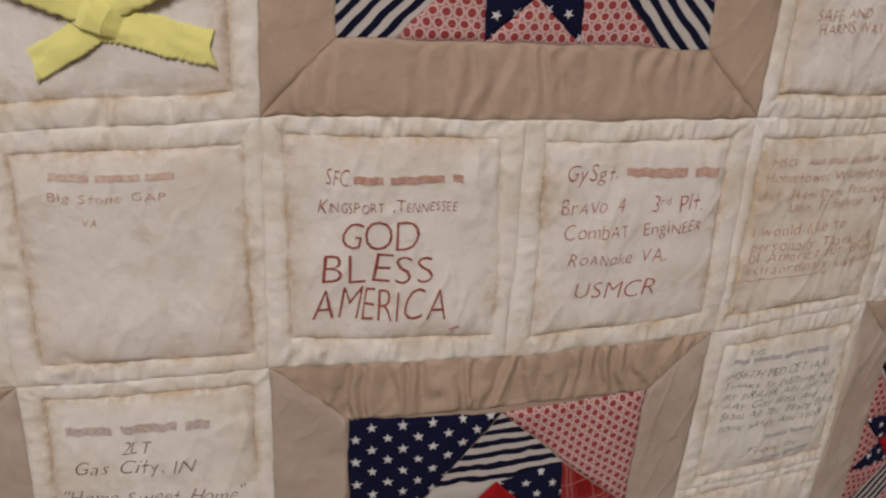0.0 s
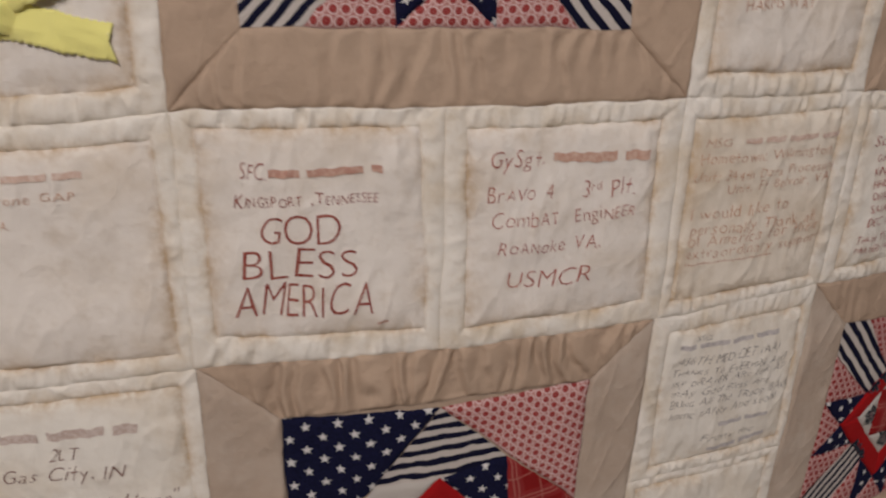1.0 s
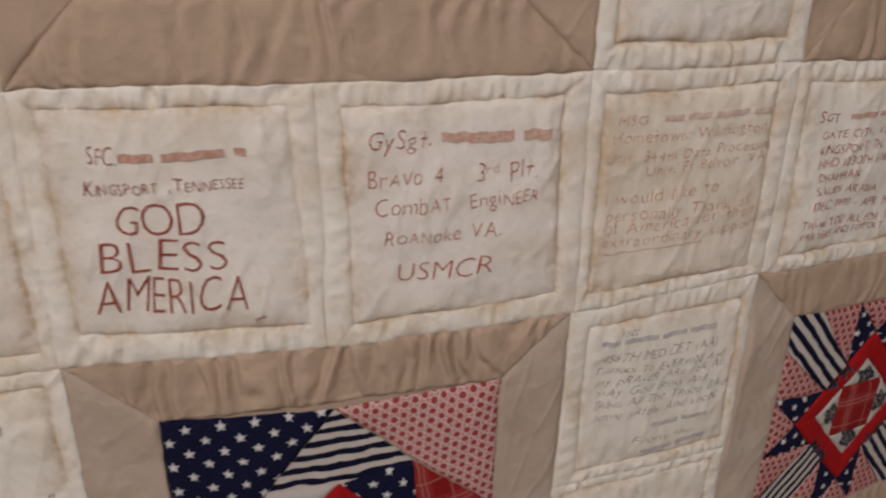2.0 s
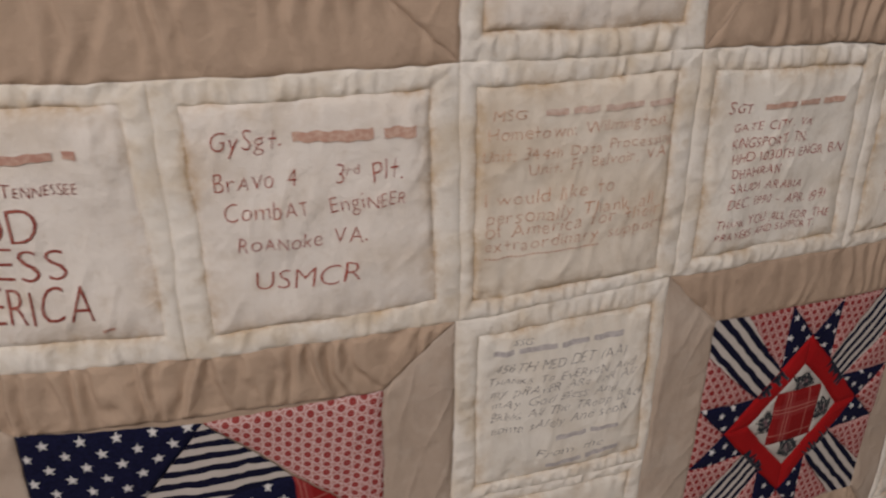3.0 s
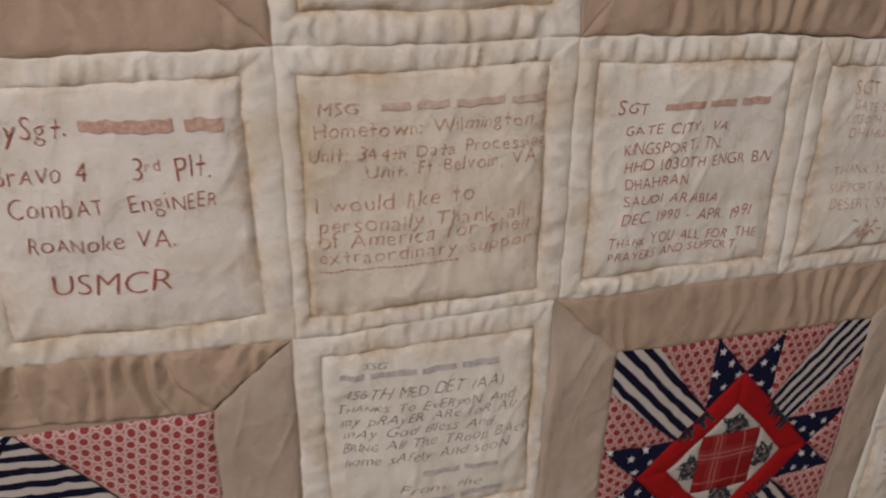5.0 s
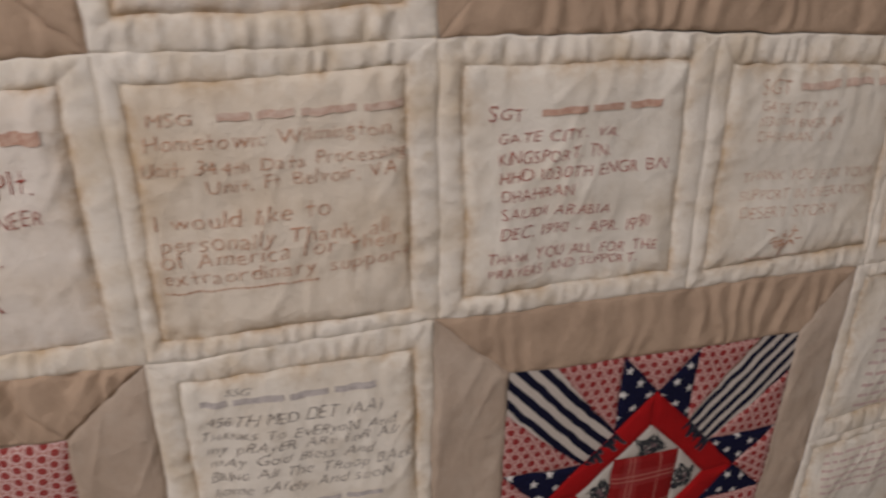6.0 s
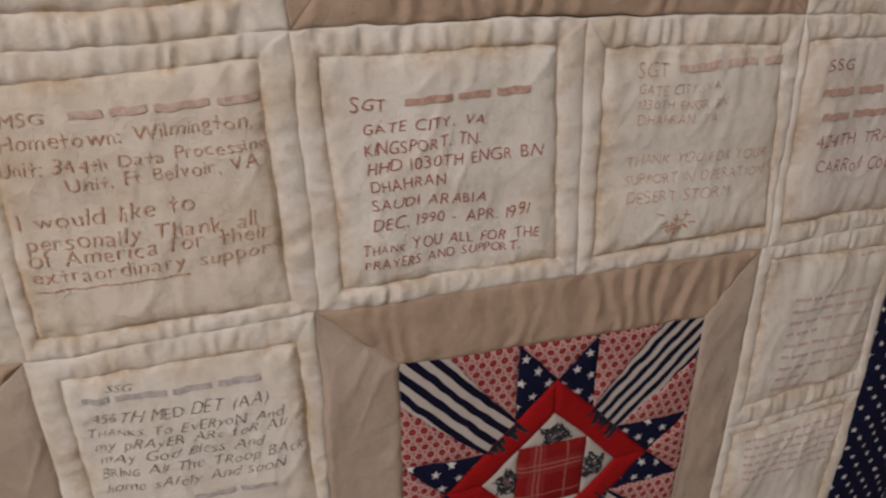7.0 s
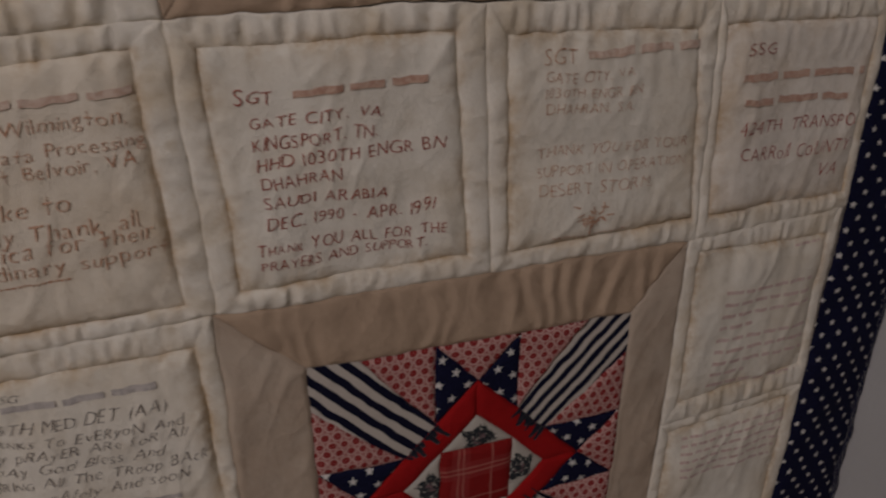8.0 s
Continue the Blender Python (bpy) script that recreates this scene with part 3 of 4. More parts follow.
def sashing(outer, inner, parent, seed):
    """The cream cloth round a patch: one padded frame between the block's seam and the quilting line, gathered across."""
    rows, per_metre = 12, 620
    co, uvs, marks, ring = [], [], [], []
    for k in range(4):
        n = max(20, int(span(inner[k], inner[(k + 1) % 4]) * per_metre))
        ring += [(k, i / n) for i in range(n)]
    for k, f in ring:
        a, b, c, d = inner[k], inner[(k + 1) % 4], outer[k], outer[(k + 1) % 4]
        p = (a[0] + (b[0] - a[0]) * f, a[1] + (b[1] - a[1]) * f)
        q = (c[0] + (d[0] - c[0]) * f, c[1] + (d[1] - c[1]) * f)
        length, wide = span(a, b), span(p, q)
        level = k % 2 == 0
        ends = min(1.0, min(f, 1 - f) * length / 0.010)
        size, deep = (0.0068, 0.0046) if level else (0.012, 0.0020)
        for j in range(rows + 1):
            r = 0.5 - 0.5 * math.cos(math.pi * j / rows)
            x, y = p[0] + (q[0] - p[0]) * r, p[1] + (q[1] - p[1]) * r
            along = x if level else y
            g, o = r * wide, (1 - r) * wide
            swell = (0.0007 if k == 0 else 0.0018) * (1 - math.exp(-g / 0.0042)) * (1 - math.exp(-o / 0.0040))
            w = along + 0.25 * g * noise.noise((along * 60, seed, k))
            fold = noise.noise((w / size, g / 0.06, seed + k * 3.1)) + 0.55 * noise.noise((w / (size * 0.42), g / 0.05, seed + k * 5.3))
            pleat = (0.7 - 2.4 * min(0.5, abs(noise.noise((w / (size * 1.3), g / 0.05, seed + k * 7.7))))) * (0.55 + noise.noise((along * 40, seed, k + 5.0)))
            fade = ends * (1 - math.exp(-g / 0.0030)) * (1 - math.exp(-o / 0.0030))
            h = swell + deep * (0.5 * fold + 0.95 * pleat) * fade
            h += 0.0010 * (1 - ends) * noise.noise((x * 160, y * 160, seed)) * min(1, g / 0.004) * min(1, o / 0.004)
            h -= 0.0009 * math.exp(-g / 0.0012) + 0.0004 * math.exp(-o / 0.0006)
            co.append(hang(x, y, h))
            uvs.append((x, y))
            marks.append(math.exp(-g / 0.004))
    m, w = len(ring), rows + 1
    faces = [(i * w + j, i * w + j + 1, (i + 1) % m * w + j + 1, (i + 1) % m * w + j) for i in range(m) for j in range(rows)]
    me = bpy.data.meshes.new("sashing")
    me.from_pydata(co, [], faces)
    layer = me.uv_layers.new(name="UVMap")
    for loop in me.loops:
        layer.data[loop.index].uv = uvs[loop.vertex_index]
    me.attributes.new("seam_brown", "FLOAT", "POINT").data.foreach_set("value", marks)
    me.polygons.foreach_set("use_smooth", [True] * m * rows)
    me.materials.append(sash_cloth)
    link_mesh("sashing", me, parent)


def signature_block(quad, inner, label, seed, text=None, material=None, weight=-0.012, cloth=None):
    """A padded muslin patch inside a frame of cream sashing; quad: the block's seams, inner: the quilting line."""
    pa, pb, pc, pd = inner
    w, hh = max(span(pa, pb), span(pd, pc)), max(span(pa, pd), span(pb, pc))
    fold = puckered(0.0030, seed, w, hh)
    panel = piece("signature_patch", inner, cloth or panel_cloth, quilt, label, puff=PUFF, edge=ROUND, fold=fold, step=0.0018, sink=0.0009, seam_brown=0.0065)
    sashing(quad, inner, panel, seed * 1.7)
    stitches([pa, pd, pc, pb, pa], panel, tan_thread, 0.0030, 0.22, 0.00022, -0.0010)
    if text:
        def height(u, v):
            s, q = 0.5, 0.5
            for _ in range(4):
                x, y = bilinear(inner, s, q)
                s += (u - x) / w
                q -= (v - y) / hh
            s, q = min(1, max(0, s)), min(1, max(0, q))
            dd = min(min(s, 1 - s) * w, min(q, 1 - q) * hh)
            return PUFF * (1 - math.exp(-dd / ROUND)) + fold(u - pa[0], pa[1] - v, s, q) * min(1, dd / 0.004)

        letters(text, material, panel, height, seed, weight)
    return panel


def star_pieces(base, O, I, seed):
    """The patchwork inside a frame: striped corner bands, printed fields, navy spikes and a red diamond with a plaid heart."""
    pink = florets if seed == 1 else florets_dense

    def P(a, b):
        return bilinear(I, (a + 1) / 2, (1 - b) / 2)

    def rot(p, k):
        a, b = p
        for _ in range(k):
            a, b = b, -a
        return P(a, b)

    r = 0.72
    for k in range(4):
        R = lambda *ps: tuple(rot(p, k) for p in ps)
        piece("striped_band", R((-1, 1), (-0.72, 1), (-0.26, 0.46), (-0.36, 0.36)), stripes if k in (0, 2) else stripes_fine, base, "", 0.0, 0.004, None, 0.003, turn=(-45 if k in (0, 2) else 45), lift=-0.0002, sink=0.0)
        piece("striped_band", R((-1, 1), (-0.36, 0.36), (-0.46, 0.26), (-1, 0.72)), stripes if k in (0, 2) else stripes_fine, base, "", 0.0, 0.004, None, 0.003, turn=(-45 if k in (0, 2) else 45), lift=-0.0002, sink=0.0)
        piece("printed_patch", R((-0.72, 1), (-0.26, 1), (-0.26, 0.46), (-0.26, 0.46)), pink, base, "", 0.0012, 0.004, crumple(0.0011, seed + k + 5), 0.003)
        piece("printed_patch", R((0.26, 1), (0.72, 1), (0.26, 0.46), (0.26, 0.46)), pink, base, "", 0.0012, 0.004, crumple(0.0011, seed + k + 6), 0.003)
        piece("printed_patch", R((-0.26, 1), (0.26, 1), (0, r), (0, r)), pink, base, "", 0.0012, 0.004, None, 0.003, turn=90 * k)
        for sgn in (-1, 1):
            tri = [(sgn * 0.26, 1), (0, r), (sgn * 0.26, 0.46), (sgn * 0.26, 0.46)]
            piece("navy_spike", R(*(tri if sgn < 0 else (tri[0], tri[2], tri[1], tri[1]))), navy_small, base, "", 0.0012, 0.004, None, 0.003, turn=20 * k + 8 * sgn)
        piece("red_strip", R((-r, 0), (0, r), (0, 0.47), (-0.47, 0)), red_cloth, base, "", 0.0016, 0.004, crumple(0.0010, seed + k + 8), 0.003)
        piece("sprigged_patch", R((-0.235, 0.235), (0, 0.47), (0.235, 0.235), (0, 0.235)), sprigs, base, "", 0.0010, 0.004, None, 0.003, turn=30 * k, centred=True)
        # frayed navy ends of the band, lying over the red strip
        rng = random.Random(seed * 10 + k)
        for i in range(9):
            f = (i + 0.5) / 9
            foot = (-0.46 + 0.2 * f, 0.26 + 0.2 * f)
            out = (foot[0] + 0.050 + rng.uniform(-0.035, 0.04), foot[1] - 0.050 + rng.uniform(-0.04, 0.035))
            p, q = rot(foot, k), rot(out, k)
            wdt = rng.uniform(0.0010, 0.0024)
            dx, dy = (q[0] - p[0]), (q[1] - p[1])
            m = wdt / math.hypot(dx, dy)
            quad = ((p[0] - dy * m, p[1] + dx * m), (q[0] - dy * m * 0.8, q[1] + dx * m * 0.8), (q[0] + dy * m * 0.8, q[1] - dx * m * 0.8), (p[0] + dy * m, p[1] - dx * m))
            piece("frayed_tuft", quad, navy_thread, base, "", 0.0012, 0.0006, None, 0.002, lift=0.0016)
    piece("plaid_patch", (P(-0.24, 0.24), P(0.24, 0.24), P(0.24, -0.24), P(-0.24, -0.24)), plaid, base, "", 0.0016, 0.004, crumple(0.0010, seed + 20), 0.003)


def crazy_pieces(base, O, I, seed):
    """Larger, uneven patches: navy with stars, a striped band, a pink printed corner, red and plaid patches."""
    tl, tr, br, bl = I
    apex = (0.152, 1.1325)
    k, w, q = (0.100, 1.067), (0.153, 1.0705), (0.208, 1.0815)
    mid_r, mid_l = (tr[0], 1.028), (tl[0] + 0.002, 1.010)
    piece("navy_star_patch", (tl, apex, k, mid_l), navy_large, base, "", 0.0016, 0.005, crumple(0.0013, seed), 0.003, turn=2)
    piece("striped_patch", (apex, apex, q, w), stripes_wavy, base, "", 0.0, 0.005, None, 0.002, turn=4, lift=-0.0004, sink=0.0)
    piece("striped_patch", (apex, apex, w, k), stripes_wavy, base, "", 0.0, 0.005, None, 0.002, turn=4, lift=-0.0004, sink=0.0)
    piece("printed_patch", (apex, tr, mid_r, mid_r), florets, base, "", 0.0016, 0.005, crumple(0.0013, seed + 3), 0.003, turn=24)
    piece("navy_star_patch", (w, q, (0.213, 1.020), (0.196, 1.026)), navy_large, base, "", 0.0014, 0.005, crumple(0.0011, seed + 4), 0.003, turn=-4)
    piece("plaid_patch", (q, mid_r, (tr[0], 0.965), (0.213, 0.985)), plaid, base, "", 0.0014, 0.005, crumple(0.0011, seed + 5), 0.003, turn=8)
    piece("red_patch", (w, (0.200, 1.021), (0.152, 0.972), (0.105, 1.021)), red_cloth, base, "", 0.0016, 0.005, crumple(0.0011, seed + 6), 0.003)
    piece("sprigged_patch", (k, w, (0.105, 1.021), (0.066, 1.010)), sprigs, base, "", 0.0014, 0.005, crumple(0.0011, seed + 7), 0.003, centred=True)
    piece("navy_star_patch", (mid_l, (0.105, 1.021), (0.152, 0.972), bl), navy_large, base, "", 0.0016, 0.005, None, 0.004)
    piece("printed_patch", ((0.152, 0.972), (0.213, 0.985), br, bl), florets, base, "", 0.0016, 0.005, None, 0.004)
    piece("plaid_patch", ((0.200, 1.021), (0.213, 1.020), (0.213, 0.985), (0.152, 0.972)), plaid, base, "", 0.0016, 0.005, None, 0.004)
    piece("plaid_patch", ((0.213, 0.985), (tr[0], 0.965), br, br), plaid, base, "", 0.0016, 0.005, None, 0.004)


def star_block(O, I, label, seed, inside):
    """A patchwork square in a mitred tan frame."""
    base = piece("patchwork_block", O, beige_cloth, quilt, label, 0.0, 0.004, None, 0.02, lift=-0.0028, sink=0.0)
    a, b, c, d = O
    i, j, k, l = I
    for n, (q, along) in enumerate((((a, b, j, i), "u"), ((l, k, c, d), "u"), ((a, i, l, d), "v"), ((j, b, c, k), "v"))):
        deep = 0.0080 if seed == 3 else 0.0038
        # side strips of the lower blocks take the tan that carries their light
        piece("frame_strip", q, beige_cloth if along == "u" or seed < 3 else faded_lit_beige, base, "", 0.0015, 0.005, gathers(deep, seed * 2.3 + n) if along == "u" else crumple(0.0026, seed * 3.1 + n), 0.0016, sink=0.0007)
    for p, q in ((a, i), (b, j), (c, k), (d, l)):
        stitches([p, q], base, None, 0.0024, 0.15, 0.0003, -0.0006)
    stitches([i, j, k, l, i], base, None, 0.003, 0.3, 0.00025, -0.0005)
    inside(base, O, I, seed)
    return base


def row_top(i):
    return (U[i], TOP[i])


def row_low(i):
    return (U_MID[i], LOW[i])


def col_low(i):
    """The same seam below the middle row, where the lower blocks meet it."""
    return (U_LOW[i], LOW[i])


# middle row of signatures: the writing, its thread, the cloth, and the quilting line's corners
PLAIN = "plain cream muslin signature patch without visible writing"
ROW_B = (
    (None, None, panel_cloth, PLAIN, ((-0.347, 1.342), (-0.199, 1.342), (-0.201, 1.196), (-0.347, 1.197))),
    (TEXT_B0, faded_thread, panel_cloth, "cream muslin signature patch with faded rust embroidered writing",
     ((-0.171, 1.3430), (-0.032, 1.3412), (-0.0285, 1.1925), (-0.169, 1.1965))),
    (TEXT_B1, red_thread, panel_cloth, "cream muslin signature patch with large dark red embroidered blessing",
     ((-0.0068, 1.3444), (0.1337, 1.3448), (0.1395, 1.1996), (-0.0027, 1.2007))),
    (TEXT_B2, rust_thread, panel_cloth, "cream muslin signature patch with five lines of rust embroidered lettering",
     ((0.1645, 1.3417), (0.308, 1.342), (0.3092, 1.2032), (0.1689, 1.1968))),
    (TEXT_B3, faded_thread, yellow_muslin, "yellowed muslin signature patch with faint orange handwriting",
     ((0.3375, 1.3408), (0.4748, 1.3442), (0.4760, 1.2018), (0.3348, 1.1994))),
    (TEXT_B4, rust_thread, white_muslin, "cream muslin signature patch with nine rows of rust capitals",
     ((0.5045, 1.3410), (0.6368, 1.3364), (0.6395, 1.2044), (0.5070, 1.2060))),
    (TEXT_B5, faded_thread, white_muslin, "cream muslin signature patch with faded capitals and a small palm",
     ((0.6665, 1.3337), (0.7880, 1.3304), (0.7965, 1.2045), (0.6655, 1.2010))),
    (TEXT_B6, rust_thread, panel_cloth, "cream muslin signature patch with rust red capitals beside the navy border",
     ((0.8070, 1.3310), (0.9320, 1.3350), (0.9310, 1.2040), (0.8100, 1.2041))),
)
for i, (txt, mat, cloth, label, inside) in enumerate(ROW_B):
    signature_block((row_top(i), row_top(i + 1), row_low(i + 1), row_low(i)), inside, label, 10 + i, txt, mat, (0.0, -0.014, -0.017, -0.021, -0.013, -0.015, -0.020, -0.018)[i], cloth)


def inset(quad, l, r, t, m):
    a, b, c, d = quad
    return ((a[0] + l, a[1] - t), (b[0] - r, b[1] - t), (c[0] - r, c[1] + m), (d[0] + l, d[1] + m))


# upper rows
for i, txt, label in ((1, None, "cream muslin patch with a yellow ribbon bow"), (4, TEXT_A3, "cream muslin signature patch with two lines of faded capitals"), (7, None, "plain cream muslin signature patch above the row")):
    q = ((U[i], ROW_A), (U[i + 1], ROW_A), row_top(i + 1), row_top(i))
    signature_block(q, inset(q, 0.0145, 0.0175, 0.014, 0.0172), label, 30 + i, txt, faded_thread, -0.014)
    q = ((U[i], ROW_TOP), (U[i + 1], ROW_TOP), (U[i + 1], ROW_A), (U[i], ROW_A))
    signature_block(q, inset(q, 0.014, 0.014, 0.015, 0.015), "plain cream muslin signature patch higher on the quilt", 40 + i)

# lower rows
LOWER = (
    (1, TEXT_C0, None, brown_thread, "brown script", ((-0.171, 1.1684), (-0.031, 1.1680), (-0.029, 1.0490), (-0.172, 1.0480))),
    (4, TEXT_C3, None, grey_thread, "charcoal script", ((0.3400, 1.1722), (0.4768, 1.1745), (0.4805, 1.0465), (0.3430, 1.0440))),
    (7, TEXT_C6, TEXT_C6b, pale_red_thread, "faint red script", ((0.8070, 1.1772), (0.9250, 1.1705), (0.9265, 1.0560), (0.8095, 1.0520))),
)
for i, txt, low, mat, hand, inside in LOWER:
    mid = ((U_LOW[i], ROW_C), (U_LOW[i + 1], ROW_C))
    signature_block((col_low(i), col_low(i + 1), mid[1], mid[0]), inside, "cream muslin signature patch with rows of %s" % hand, 50 + i, txt, mat, -0.022 if i == 4 else -0.018, white_muslin)
    q = (mid[0], mid[1], (U_LOW[i + 1], ROW_D), (U_LOW[i], ROW_D))
    signature_block(q, inset(q, 0.0105, 0.0125, 0.0085, 0.0125), "cream muslin signature patch low on the quilt", 60 + i, low, pale_red_thread, -0.014, white_muslin)


def inner(O, l, r, t, m):
    a, b, c, d = O
    return ((a[0] + l, a[1] - t), (b[0] - r, b[1] - t), (c[0] - r, c[1] + m), (d[0] + l, d[1] + m))


O = ((U[2], ROW_TOP), (U[4], ROW_TOP), row_top(4), row_top(2))
star_block(O, inner(O, 0.045, 0.052, 0.048, 0.0485), "patchwork star block with striped corners in a tan frame", 1, star_pieces)
O = ((U[5], ROW_TOP), (U[7], ROW_TOP), row_top(7), row_top(5))
star_block(O, inner(O, 0.045, 0.045, 0.048, 0.0485), "patchwork star block in a wrinkled tan frame", 2, star_pieces)
O = (col_low(2), col_low(4), (U_LOW[4], ROW_D), (U_LOW[2], ROW_D))
star_block(O, inner(O, 0.054, 0.0515, 0.0445, 0.045), "patchwork block of navy stars, stripes and pink print in a tan frame", 3, crazy_pieces)
O = (col_low(5), col_low(7), (U_LOW[7], ROW_D), (U_LOW[5], ROW_D))
star_block(O, inner(O, 0.0495, 0.0385, 0.0465, 0.046), "patchwork star block with a red diamond in a tan frame", 4, star_pieces)
O = ((-0.54, LOW[1]), row_low(1), (U[1], ROW_D), (-0.54, ROW_D))
star_block(O, inner(O, 0.05, 0.05, 0.046, 0.046), "patchwork star block in a tan frame at the quilt's end", 5, star_pieces)

# long seams between the blocks
for i in (1, 2, 3, 4, 5, 6, 7):
    stitches([row_top(i), row_low(i)], quilt, None, 0.0032, 0.05, 0.00020, -0.0006)
stitches([row_top(i) for i in range(9)], quilt, None, 0.0032, 0.06, 0.00020, -0.0006)
stitches([row_low(i) for i in range(9)], quilt, None, 0.0032, 0.06, 0.00020, -0.0006)
for i in (1, 4, 7):
    stitches([(U[i], ROW_A), row_top(i)], quilt, None, 0.003, 0.06, 0.00020, -0.0006)
    stitches([(U[i + 1], ROW_A), row_top(i + 1)], quilt, None, 0.003, 0.06, 0.00020, -0.0006)
    stitches([col_low(i), (U_LOW[i], ROW_D)], quilt, None, 0.003, 0.06, 0.00020, -0.0006)
    stitches([col_low(i + 1), (U_LOW[i + 1], ROW_D)], quilt, None, 0.003, 0.06, 0.00020, -0.0006)

# navy border along the right edge, and the backing
EDGE = 1.011
piece("navy_border_strip", ((0.950, ROW_TOP), (EDGE, ROW_TOP), (EDGE + 0.004, ROW_D - 0.06), (0.932, ROW_D - 0.06)), navy_border, quilt, "navy border strip printed with small white stars", 0.0030, 0.008, crumple(0.0030, 77), 0.004, turn=-4)
stitches([(0.950, ROW_TOP), (0.932, ROW_D - 0.06)], quilt, None, 0.003, 0.2, 0.0003, -0.0006)


def backing():
    n, m = 60, 36
    co, faces = [], []
    for h in (-0.004, -0.009):
        for j in range(m + 1):
            for i in range(n + 1):
                u = -0.54 + (EDGE + 0.54) * i / n
                v = ROW_TOP + (ROW_D - 0.06 - ROW_TOP) * j / m
                co.append(hang(u, v, h))
    w, k = n + 1, (n + 1) * (m + 1)
    for j in range(m):
        for i in range(n):
            a, b, c, d = j * w + i, (j + 1) * w + i, (j + 1) * w + i + 1, j * w + i + 1
            faces += [(a, b, c, d), (k + d, k + c, k + b, k + a)]
    ring = [i for i in range(w)] + [j * w + n for j in range(1, m + 1)] + [m * w + i for i in range(n - 1, -1, -1)] + [j * w for j in range(m - 1, 0, -1)]
    for a, b in zip(ring, ring[1:] + ring[:1]):
        faces.append((a, b, k + b, k + a))
    me = bpy.data.meshes.new("backing")
    me.from_pydata(co, [], faces)
    me.uv_layers.new(name="UVMap")
    me.materials.append(backing_cloth)
    link_mesh("backing", me, quilt, "cream cotton backing and batting")


backing()

# binding: a rolled navy edge
def binding():
    co, faces, sides, m = [], [], 8, 160
    for j in range(m + 1):
        v = ROW_TOP + (ROW_D - 0.06 - ROW_TOP) * j / m
        u = EDGE + 0.004 * j / m + 0.0040 * noise.noise((v * 55, 2.0, 0.0)) + 0.005 * noise.noise((v * 11, 5.0, 0.0))
        for i in range(sides):
            a = 2 * math.pi * i / sides
            co.append(hang(u + 0.0045 * math.cos(a), v, -0.003 + 0.0055 * math.sin(a)))
    for j in range(m):
        for i in range(sides):
            k = (i + 1) % sides
            faces.append((j * sides + i, j * sides + k, (j + 1) * sides + k, (j + 1) * sides + i))
    me = bpy.data.meshes.new("binding")
    me.from_pydata(co, [], faces)
    me.uv_layers.new(name="UVMap")
    me.polygons.foreach_set("use_smooth", [True] * len(me.polygons))
    me.materials.append(navy_border)
    link_mesh("binding", me, quilt, "rolled navy edge binding")


binding()


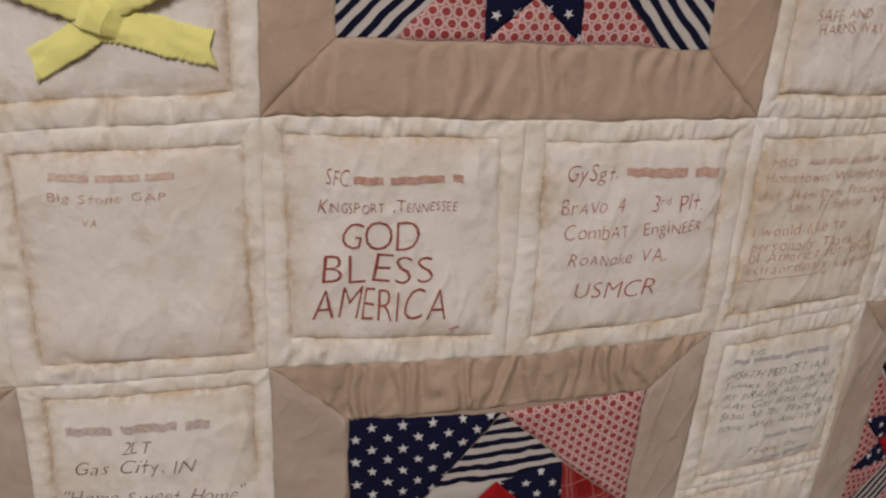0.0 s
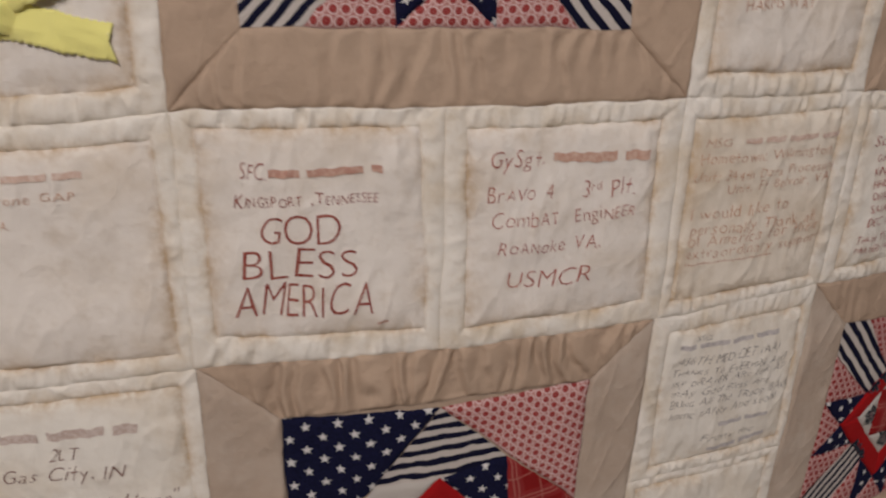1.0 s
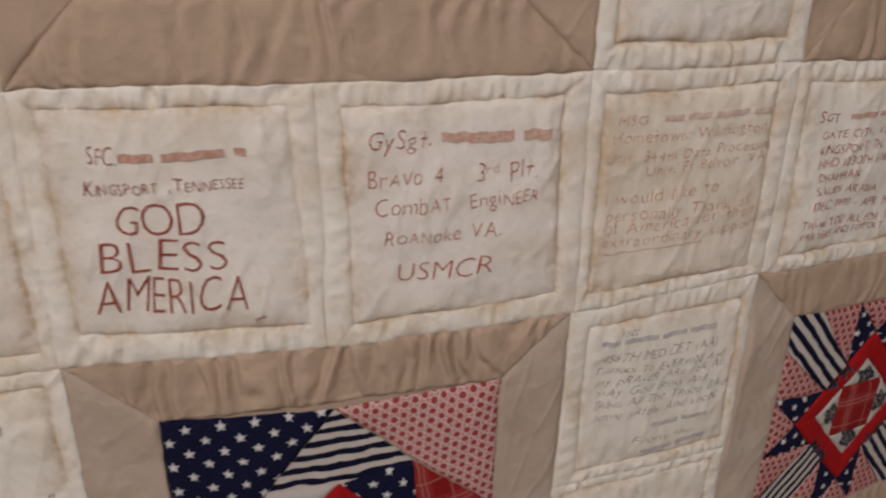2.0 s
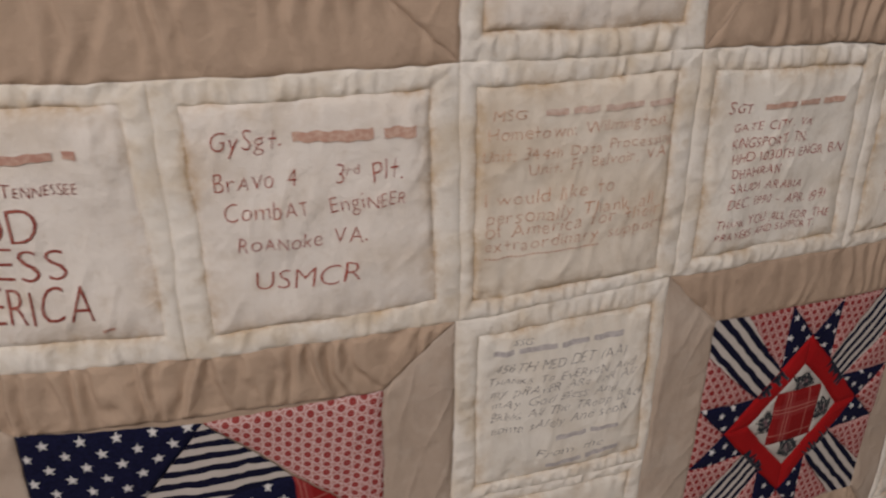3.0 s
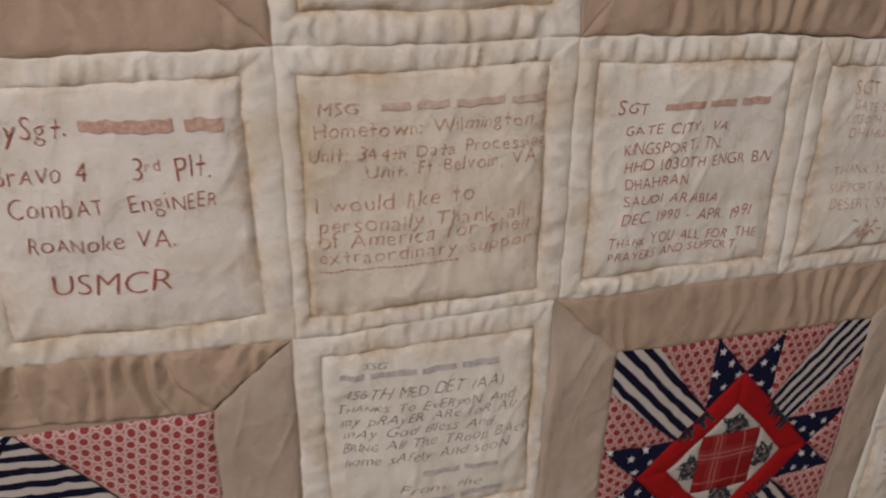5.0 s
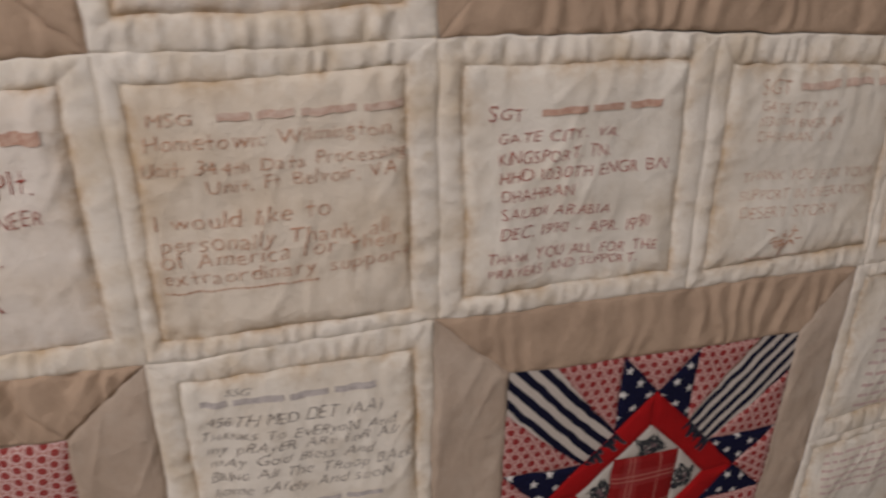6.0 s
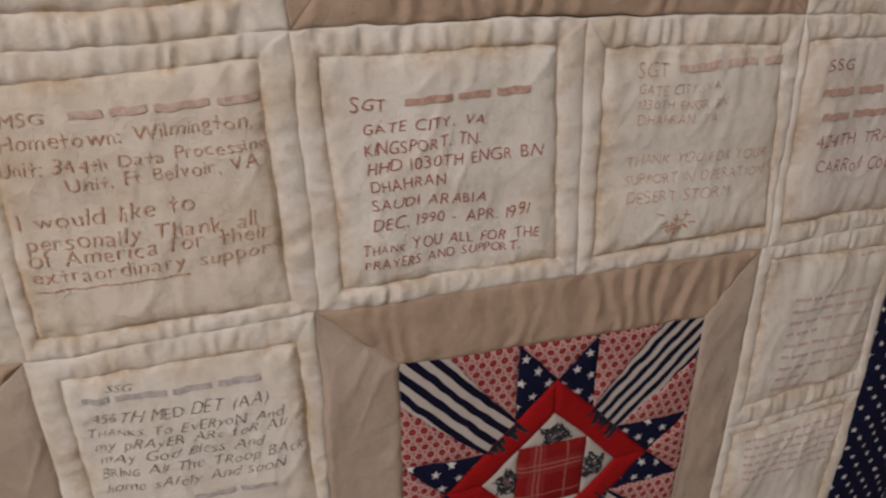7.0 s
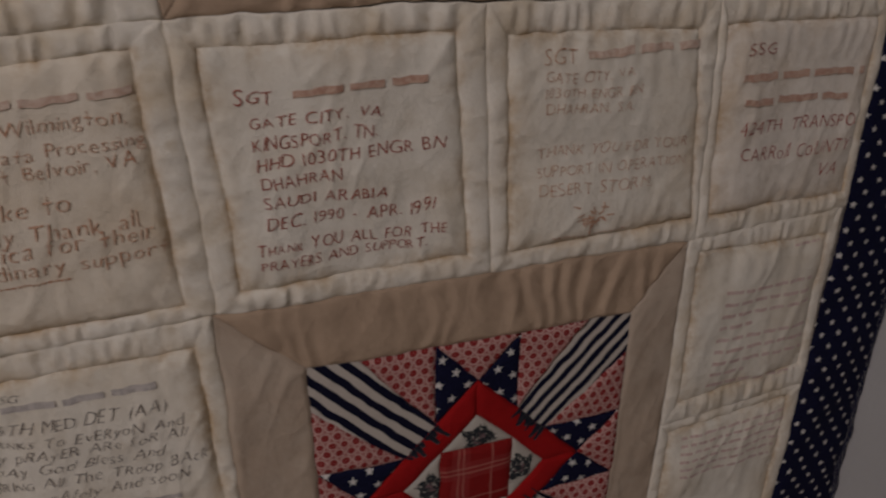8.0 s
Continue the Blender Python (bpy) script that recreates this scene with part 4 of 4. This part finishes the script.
# ---- the yellow bow ----
def ribbon(name, path, width, parent, twist=0.0, slant=0.0):
    """A satin ribbon along a path of (u, v, height), with a scalloped edge and its own thickness."""
    n = 60
    pts = []
    for i in range(n + 1):
        f = i / n * (len(path) - 1)
        k = min(int(f), len(path) - 2)
        f -= k
        f = f * f * (3 - 2 * f) if len(path) > 2 else f
        pts.append([path[k][c] + (path[k + 1][c] - path[k][c]) * f for c in range(3)])
    co, faces, cols = [], [], 10
    for side in (0, -0.0004):
        for i, (u, v, h) in enumerate(pts):
            a, b = pts[max(0, i - 1)], pts[min(n, i + 1)]
            dx, dy = b[0] - a[0], b[1] - a[1]
            m = math.hypot(dx, dy) or 1
            for j in range(cols + 1):
                o = (j / cols - 0.5) * (width + 0.0016 * math.sin(i * 2.1))
                ex = slant * o if i == n else 0
                bend = 0.0012 * math.cos(math.pi * (j / cols - 0.5)) + 0.0014 * noise.noise((u * 70, v * 70, o * 160))
                co.append(hang(u - dy / m * o - dx / m * ex, v + dx / m * o - dy / m * ex, h + bend + twist * o + side))
    w, k = cols + 1, (cols + 1) * (n + 1)
    for i in range(n):
        for j in range(cols):
            a, b, c, d = i * w + j, (i + 1) * w + j, (i + 1) * w + j + 1, i * w + j + 1
            faces += [(a, b, c, d), (k + d, k + c, k + b, k + a)]
    ring = list(range(w)) + [i * w + cols for i in range(1, n + 1)] + [n * w + j for j in range(cols - 1, -1, -1)] + [i * w for i in range(n - 1, 0, -1)]
    faces += [(a, b, k + b, k + a) for a, b in zip(ring, ring[1:] + ring[:1])]
    me = bpy.data.meshes.new(name)
    me.from_pydata(co, [], faces)
    me.uv_layers.new(name="UVMap")
    me.polygons.foreach_set("use_smooth", [True] * len(me.polygons))
    me.materials.append(ribbon_cloth)
    return link_mesh(name, me, parent)


BOW = (-0.106, 1.422)
knot = ribbon("ribbon_bow", [(BOW[0] - 0.011, BOW[1] + 0.007, 0.007), (BOW[0] - 0.004, BOW[1] + 0.003, 0.013), (BOW[0] + 0.005, BOW[1] - 0.001, 0.013), (BOW[0] + 0.012, BOW[1] - 0.005, 0.007)], 0.019, quilt)
tagged(knot, "yellow satin ribbon bow with picot edges sewn to the patch")
ribbon("ribbon_tail", [(-0.104, 1.4195, 0.0065), (-0.126, 1.4075, 0.0075), (-0.1455, 1.3968, 0.0048)], 0.0185, knot, slant=-0.5)
ribbon("ribbon_tail", [(-0.103, 1.4185, 0.0065), (-0.075, 1.4115, 0.0075), (-0.0463, 1.4025, 0.0048)], 0.0215, knot, slant=0.6)
for sx in (-1, 1):
    ribbon("ribbon_loop", [(BOW[0], BOW[1] + 0.006, 0.008), (BOW[0] + sx * 0.028, BOW[1] + 0.018, 0.0135), (BOW[0] + sx * 0.058, BOW[1] + 0.031, 0.010), (BOW[0] + sx * 0.030, BOW[1] + 0.020, 0.006), (BOW[0], BOW[1] + 0.006, 0.005)], 0.022, knot)
